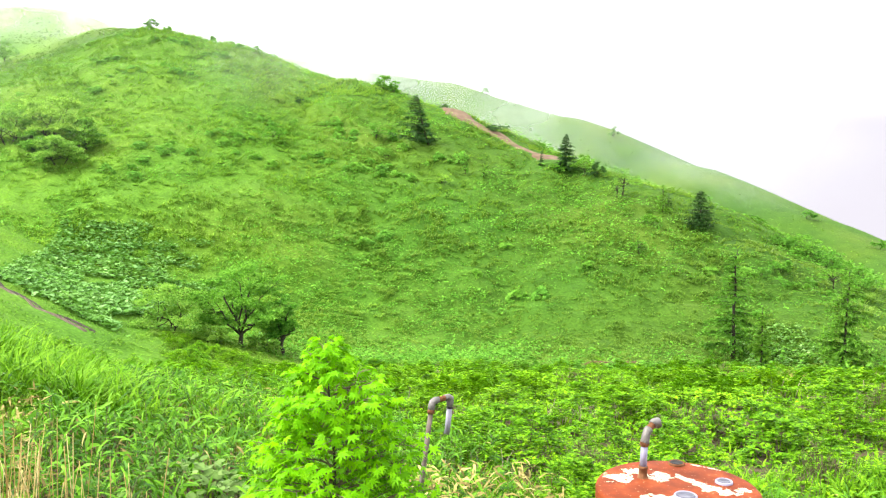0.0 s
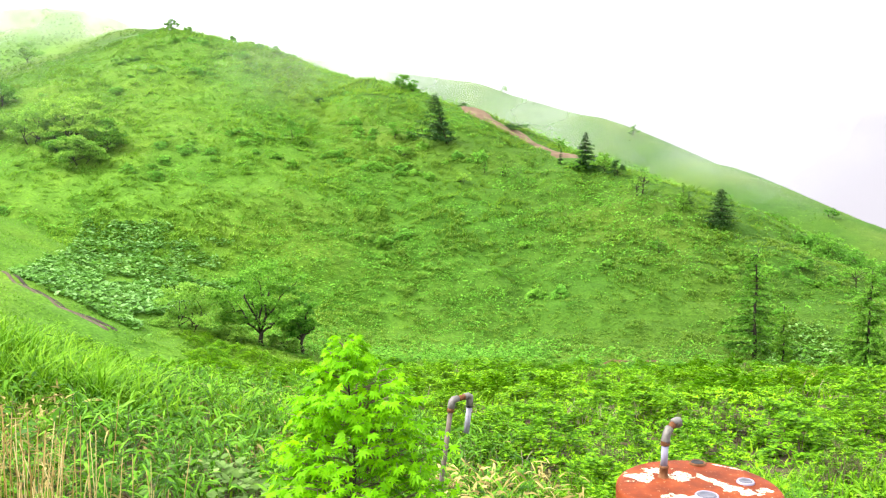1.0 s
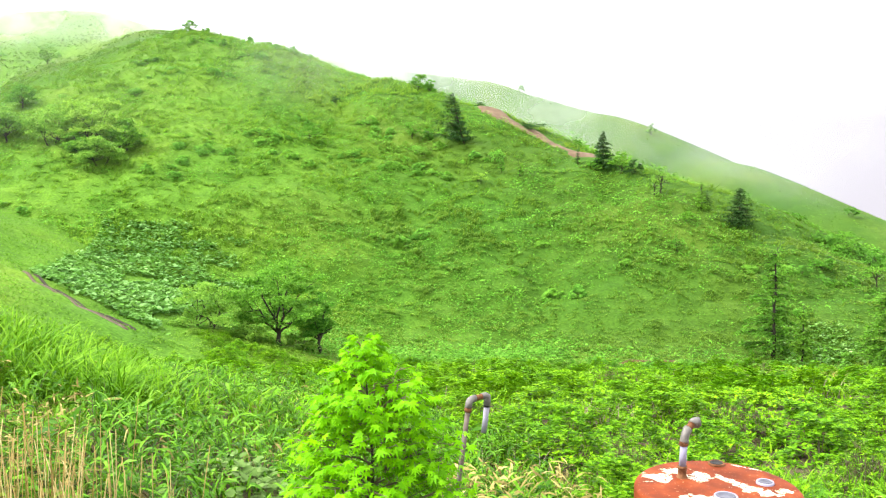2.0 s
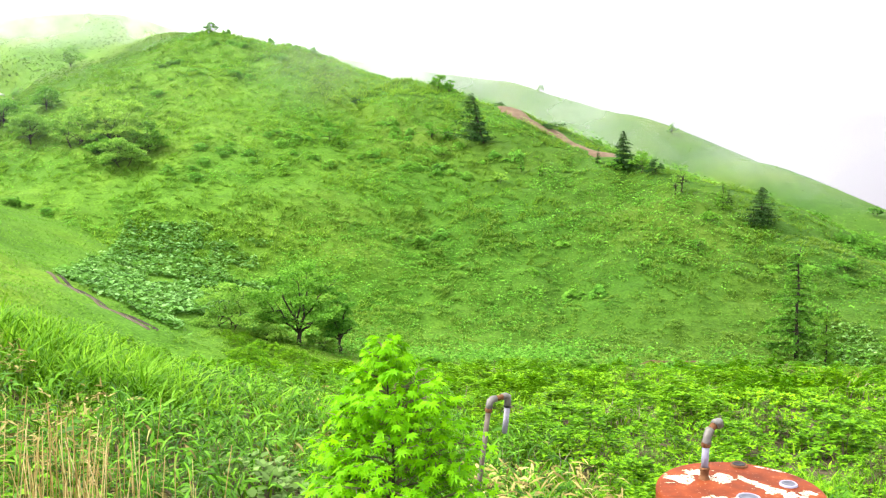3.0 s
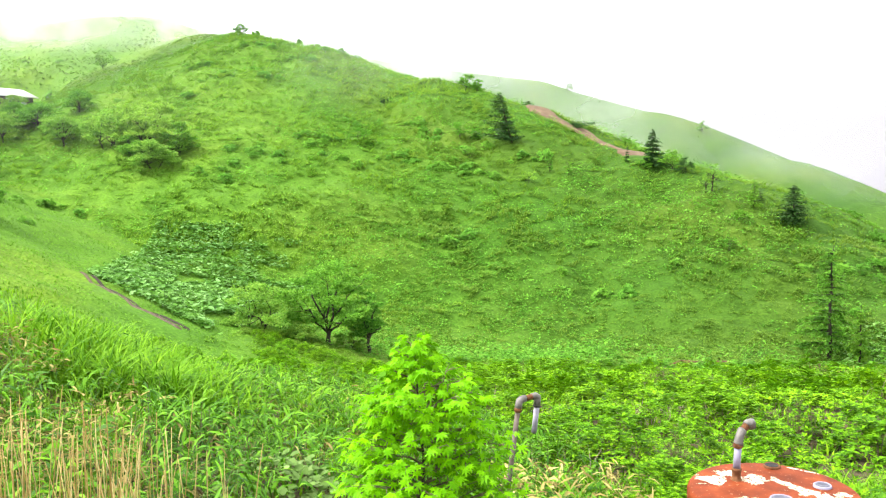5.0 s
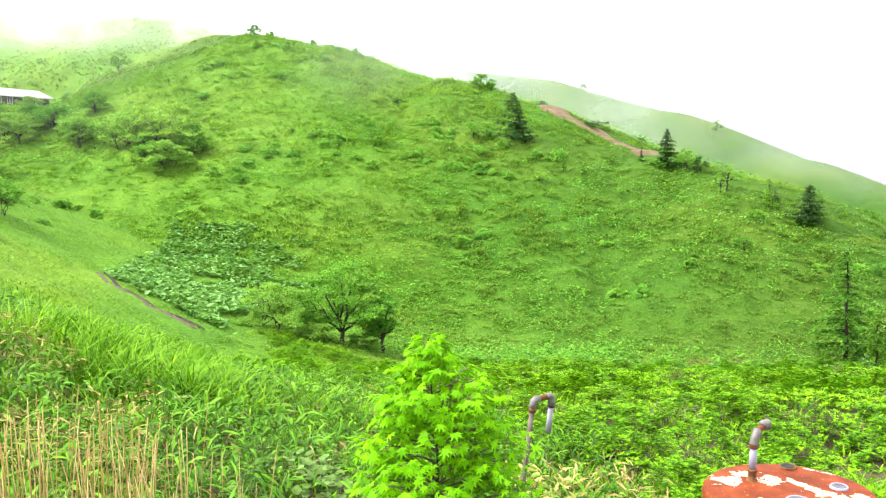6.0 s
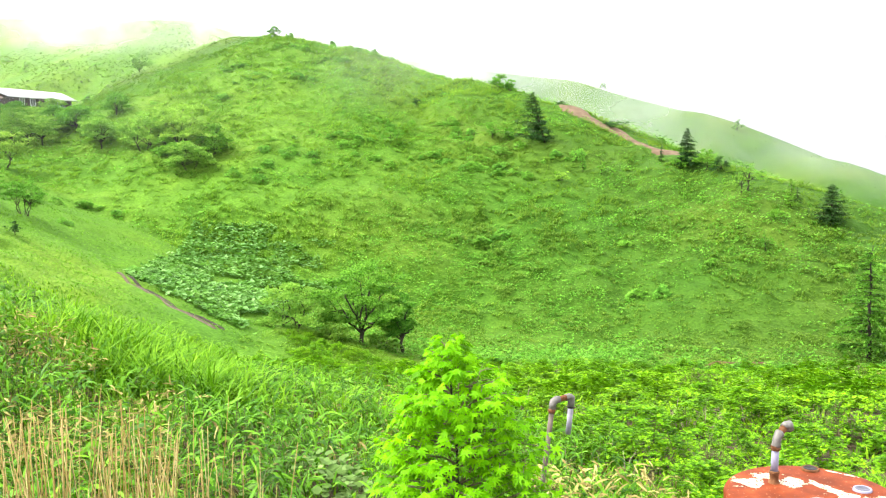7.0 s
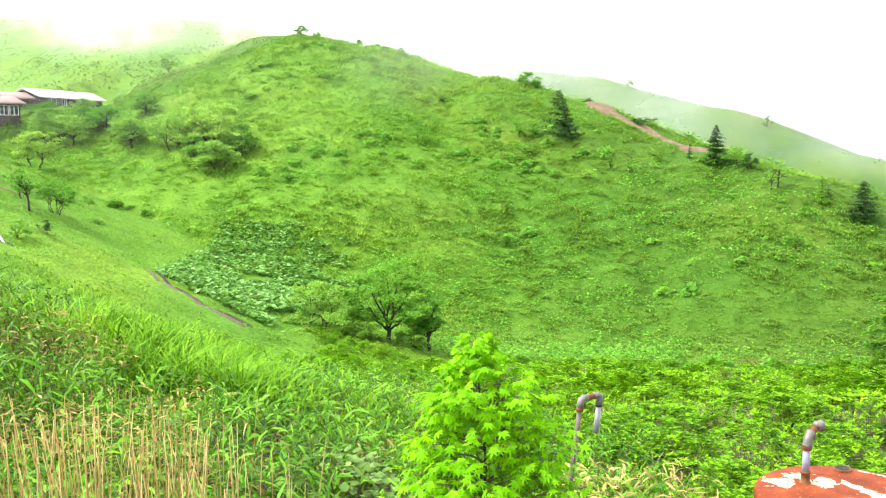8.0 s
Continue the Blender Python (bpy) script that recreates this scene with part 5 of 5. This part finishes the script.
def gabled_house(name, m, length, depth, eave, rise, roof_mat, windows, label):
    """A long house with its eaves to the front (-y) and a gabled roof along x."""
    root = thing(name, m, label, "house", "lodge buildings")
    wall = slab(Soup(), (-length / 2, 0, -4.5), (length / 2, depth, eave))
    wall.add([(-length / 2, 0, eave), (-length / 2, depth, eave), (-length / 2, depth / 2, eave + rise), (length / 2, 0, eave), (length / 2, depth, eave), (length / 2, depth / 2, eave + rise)], [[0, 2, 1], [3, 4, 5]])
    part("wall", wall, WALL, root, "dark brown timber wall")
    o, k = 0.5, rise / (depth / 2)
    for sgn, nm in ((0, "roof_front"), (1, "roof_back")):
        ya, yb = (-0.7, depth / 2) if not sgn else (depth + 0.7, depth / 2)
        za, zb = eave - 0.7 * k, eave + rise
        v = [(-length / 2 - o, ya, za), (length / 2 + o, ya, za), (length / 2 + o, yb, zb), (-length / 2 - o, yb, zb)]
        v += [(x, y, z + 0.14) for x, y, z in v]
        part("roof", Soup().add(v, [[3, 2, 1, 0], [4, 5, 6, 7], [0, 1, 5, 4], [1, 2, 6, 5], [2, 3, 7, 6], [3, 0, 4, 7]]), roof_mat, root)
    for wx, wz, ww, wh in windows:
        win = part("window", slab(Soup(), (wx, -0.03, wz), (wx + ww, -0.002, wz + wh)), PANE, root)
        for a, b in (((wx - 0.07, -0.09, wz - 0.07), (wx + ww + 0.07, -0.004, wz)), ((wx - 0.07, -0.09, wz + wh), (wx + ww + 0.07, -0.004, wz + wh + 0.07)), ((wx - 0.07, -0.09, wz), (wx, -0.004, wz + wh)), ((wx + ww, -0.09, wz), (wx + ww + 0.07, -0.004, wz + wh)), ((wx + ww / 2 - 0.04, -0.08, wz), (wx + ww / 2 + 0.04, -0.032, wz + wh))):
            part("frame", slab(Soup(), a, b), FRAME, win)
    return root


gabled_house("lodge", pose(-79.6, 134.3, 6.15, 0, 0, 92), 19.5, 4.0, 2.1, 0.95, ROOF, [(1.5 + 1.5 * i, 0.75, 1.2, 1.0) for i in range(4)] + [(-6.0, 0.75, 1.2, 1.0), (-3.0, 0.75, 1.2, 1.0)], "long dark timber lodge with a pale metal roof")
gabled_house("lodge", pose(-80.0, 121.0, 6.2, 0, 0, 70), 3.6, 3.0, 1.7, 0.6, PINK_ROOF, [], "low dark timber passage between two houses")
gabled_house("lodge", pose(-77.2, 111.3, 4.25, 0, 0, 70), 8.0, 4.0, 2.6, 0.8, PINK_ROOF, [(-0.6 + 1.5 * i, 0.9, 1.2, 1.2) for i in range(3)], "smaller dark timber house with a pinkish roof")


def build_culvert():
    """A low concrete arch in the grass slope above a strip darkened as its opening."""
    root = thing("culvert", at_ground(-35.6, 51.2, 128), "pale concrete culvert edge half buried in grass", "culvert")
    u = np.linspace(0, 1, 12)
    line = np.stack([-1.4 + 2.8 * u, 0.15 * np.sin(u * 3.1), 0.30 * np.sin(u * math.pi) - 0.02], -1)
    part("arch", tube(Soup(), line, 0.07, 8), CONCRETE, root, smooth=True)
    return root


build_culvert()


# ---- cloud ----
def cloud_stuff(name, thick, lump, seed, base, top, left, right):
    """Mist and haze painted on a sheet as see-through white. It thins out in wisps below its base, above its top and at
    both ends.
    """
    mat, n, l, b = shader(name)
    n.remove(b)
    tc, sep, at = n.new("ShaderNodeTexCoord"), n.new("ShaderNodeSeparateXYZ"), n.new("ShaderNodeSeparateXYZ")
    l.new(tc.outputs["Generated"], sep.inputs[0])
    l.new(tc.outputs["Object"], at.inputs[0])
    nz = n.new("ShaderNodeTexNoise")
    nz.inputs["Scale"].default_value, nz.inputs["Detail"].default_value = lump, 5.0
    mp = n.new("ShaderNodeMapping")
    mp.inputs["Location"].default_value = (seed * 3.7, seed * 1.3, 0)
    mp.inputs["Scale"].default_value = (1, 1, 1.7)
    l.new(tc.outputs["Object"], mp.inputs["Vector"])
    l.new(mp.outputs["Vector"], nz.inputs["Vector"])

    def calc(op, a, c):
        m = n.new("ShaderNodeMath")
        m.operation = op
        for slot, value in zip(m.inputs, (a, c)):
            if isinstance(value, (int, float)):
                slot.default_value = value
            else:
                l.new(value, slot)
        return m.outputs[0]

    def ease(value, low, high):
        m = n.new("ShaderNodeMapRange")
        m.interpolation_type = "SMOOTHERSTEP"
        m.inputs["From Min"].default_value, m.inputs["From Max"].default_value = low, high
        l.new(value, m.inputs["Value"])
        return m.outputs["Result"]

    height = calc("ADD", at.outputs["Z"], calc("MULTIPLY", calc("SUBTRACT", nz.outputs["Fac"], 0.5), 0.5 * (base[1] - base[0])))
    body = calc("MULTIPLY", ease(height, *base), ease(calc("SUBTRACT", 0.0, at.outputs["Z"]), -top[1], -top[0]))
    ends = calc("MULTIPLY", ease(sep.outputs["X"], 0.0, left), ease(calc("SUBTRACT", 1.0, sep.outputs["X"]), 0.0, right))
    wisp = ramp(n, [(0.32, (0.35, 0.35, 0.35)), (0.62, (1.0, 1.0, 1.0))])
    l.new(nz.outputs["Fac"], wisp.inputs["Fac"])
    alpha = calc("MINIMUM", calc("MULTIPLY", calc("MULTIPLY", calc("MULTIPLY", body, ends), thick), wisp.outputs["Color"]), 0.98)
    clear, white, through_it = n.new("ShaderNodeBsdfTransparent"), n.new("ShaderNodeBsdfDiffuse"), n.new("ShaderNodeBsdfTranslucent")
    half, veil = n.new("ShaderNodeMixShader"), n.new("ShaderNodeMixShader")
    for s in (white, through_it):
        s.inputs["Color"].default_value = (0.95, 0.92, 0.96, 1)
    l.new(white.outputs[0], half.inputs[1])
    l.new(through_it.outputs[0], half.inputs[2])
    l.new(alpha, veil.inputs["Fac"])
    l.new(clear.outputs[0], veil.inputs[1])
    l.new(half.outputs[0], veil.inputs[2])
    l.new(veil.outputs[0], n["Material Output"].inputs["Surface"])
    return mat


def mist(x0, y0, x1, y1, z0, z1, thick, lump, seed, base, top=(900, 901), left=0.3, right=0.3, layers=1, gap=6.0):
    """A bank of drifting mist, or a thin veil of haze: billowing sheets one behind the other, with base and top as
    heights over z0.
    """
    root = thing("mist_bank", pose((x0 + x1) / 2, (y0 + y1) / 2, z0), "drifting white mist and haze over the hill", "mist")
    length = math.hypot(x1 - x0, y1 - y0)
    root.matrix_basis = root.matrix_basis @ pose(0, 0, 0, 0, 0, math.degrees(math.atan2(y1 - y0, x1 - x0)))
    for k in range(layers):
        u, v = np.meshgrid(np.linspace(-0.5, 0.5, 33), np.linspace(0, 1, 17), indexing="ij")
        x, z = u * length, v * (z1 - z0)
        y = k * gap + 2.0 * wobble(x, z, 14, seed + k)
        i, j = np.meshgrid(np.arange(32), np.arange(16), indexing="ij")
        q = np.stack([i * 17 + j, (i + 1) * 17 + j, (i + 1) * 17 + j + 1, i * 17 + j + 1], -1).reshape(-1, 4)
        part("mist_haze_layer", Soup().add(np.stack([x, y, z], -1).reshape(-1, 3), q), cloud_stuff("mist", thick, lump, seed + k, base, top, left, right), root, smooth=True)
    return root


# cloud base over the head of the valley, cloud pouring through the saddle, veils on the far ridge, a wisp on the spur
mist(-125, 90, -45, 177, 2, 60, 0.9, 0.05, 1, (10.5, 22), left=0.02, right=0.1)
# faint white sheet added as haze over the upper left slope
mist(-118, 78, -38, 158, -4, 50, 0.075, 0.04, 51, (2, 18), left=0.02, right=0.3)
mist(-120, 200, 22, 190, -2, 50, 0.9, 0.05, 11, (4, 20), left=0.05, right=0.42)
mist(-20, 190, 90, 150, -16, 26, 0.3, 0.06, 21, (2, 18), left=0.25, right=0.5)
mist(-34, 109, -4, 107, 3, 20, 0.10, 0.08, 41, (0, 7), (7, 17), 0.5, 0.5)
# near-clear sheet before the thicket, added as haze to pale the left side
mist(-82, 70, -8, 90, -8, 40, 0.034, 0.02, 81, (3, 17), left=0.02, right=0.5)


def cloud_wall():
    """Cloud that closes the view beyond the ridges, all the way round."""
    mat, n, l, b = shader("distant_cloud")
    n.remove(b)
    tc, sep = n.new("ShaderNodeTexCoord"), n.new("ShaderNodeSeparateXYZ")
    l.new(tc.outputs["Generated"], sep.inputs[0])
    tint = ramp(n, [(0.0, (0.52, 0.52, 0.53)), (0.53, (0.30, 0.298, 0.305)), (0.61, (0.256, 0.253, 0.262)), (0.68, (0.232, 0.223, 0.245)), (1.0, (0.215, 0.206, 0.232))])
    l.new(sep.outputs["X"], tint.inputs["Fac"])
    em = n.new("ShaderNodeEmission")
    l.new(tint.outputs["Color"], em.inputs["Color"])
    fade = ramp(n, [(0.50, (1, 1, 1)), (0.78, (0, 0, 0))])
    l.new(sep.outputs["Z"], fade.inputs["Fac"])
    clear, veil = n.new("ShaderNodeBsdfTransparent"), n.new("ShaderNodeMixShader")
    l.new(fade.outputs["Color"], veil.inputs["Fac"])
    l.new(clear.outputs[0], veil.inputs[1])
    l.new(em.outputs[0], veil.inputs[2])
    l.new(veil.outputs[0], n["Material Output"].inputs["Surface"])
    s = Soup()
    lathe(s, [(900, -200), (900, -100), (905, 0), (910, 80), (915, 160), (920, 240)], 96)
    ob = part("backdrop", s, mat, smooth=True)
    return tagged(ob, "pale lavender-white cloud beyond the ridges", "cloud", kind="structure")


cloud_wall()
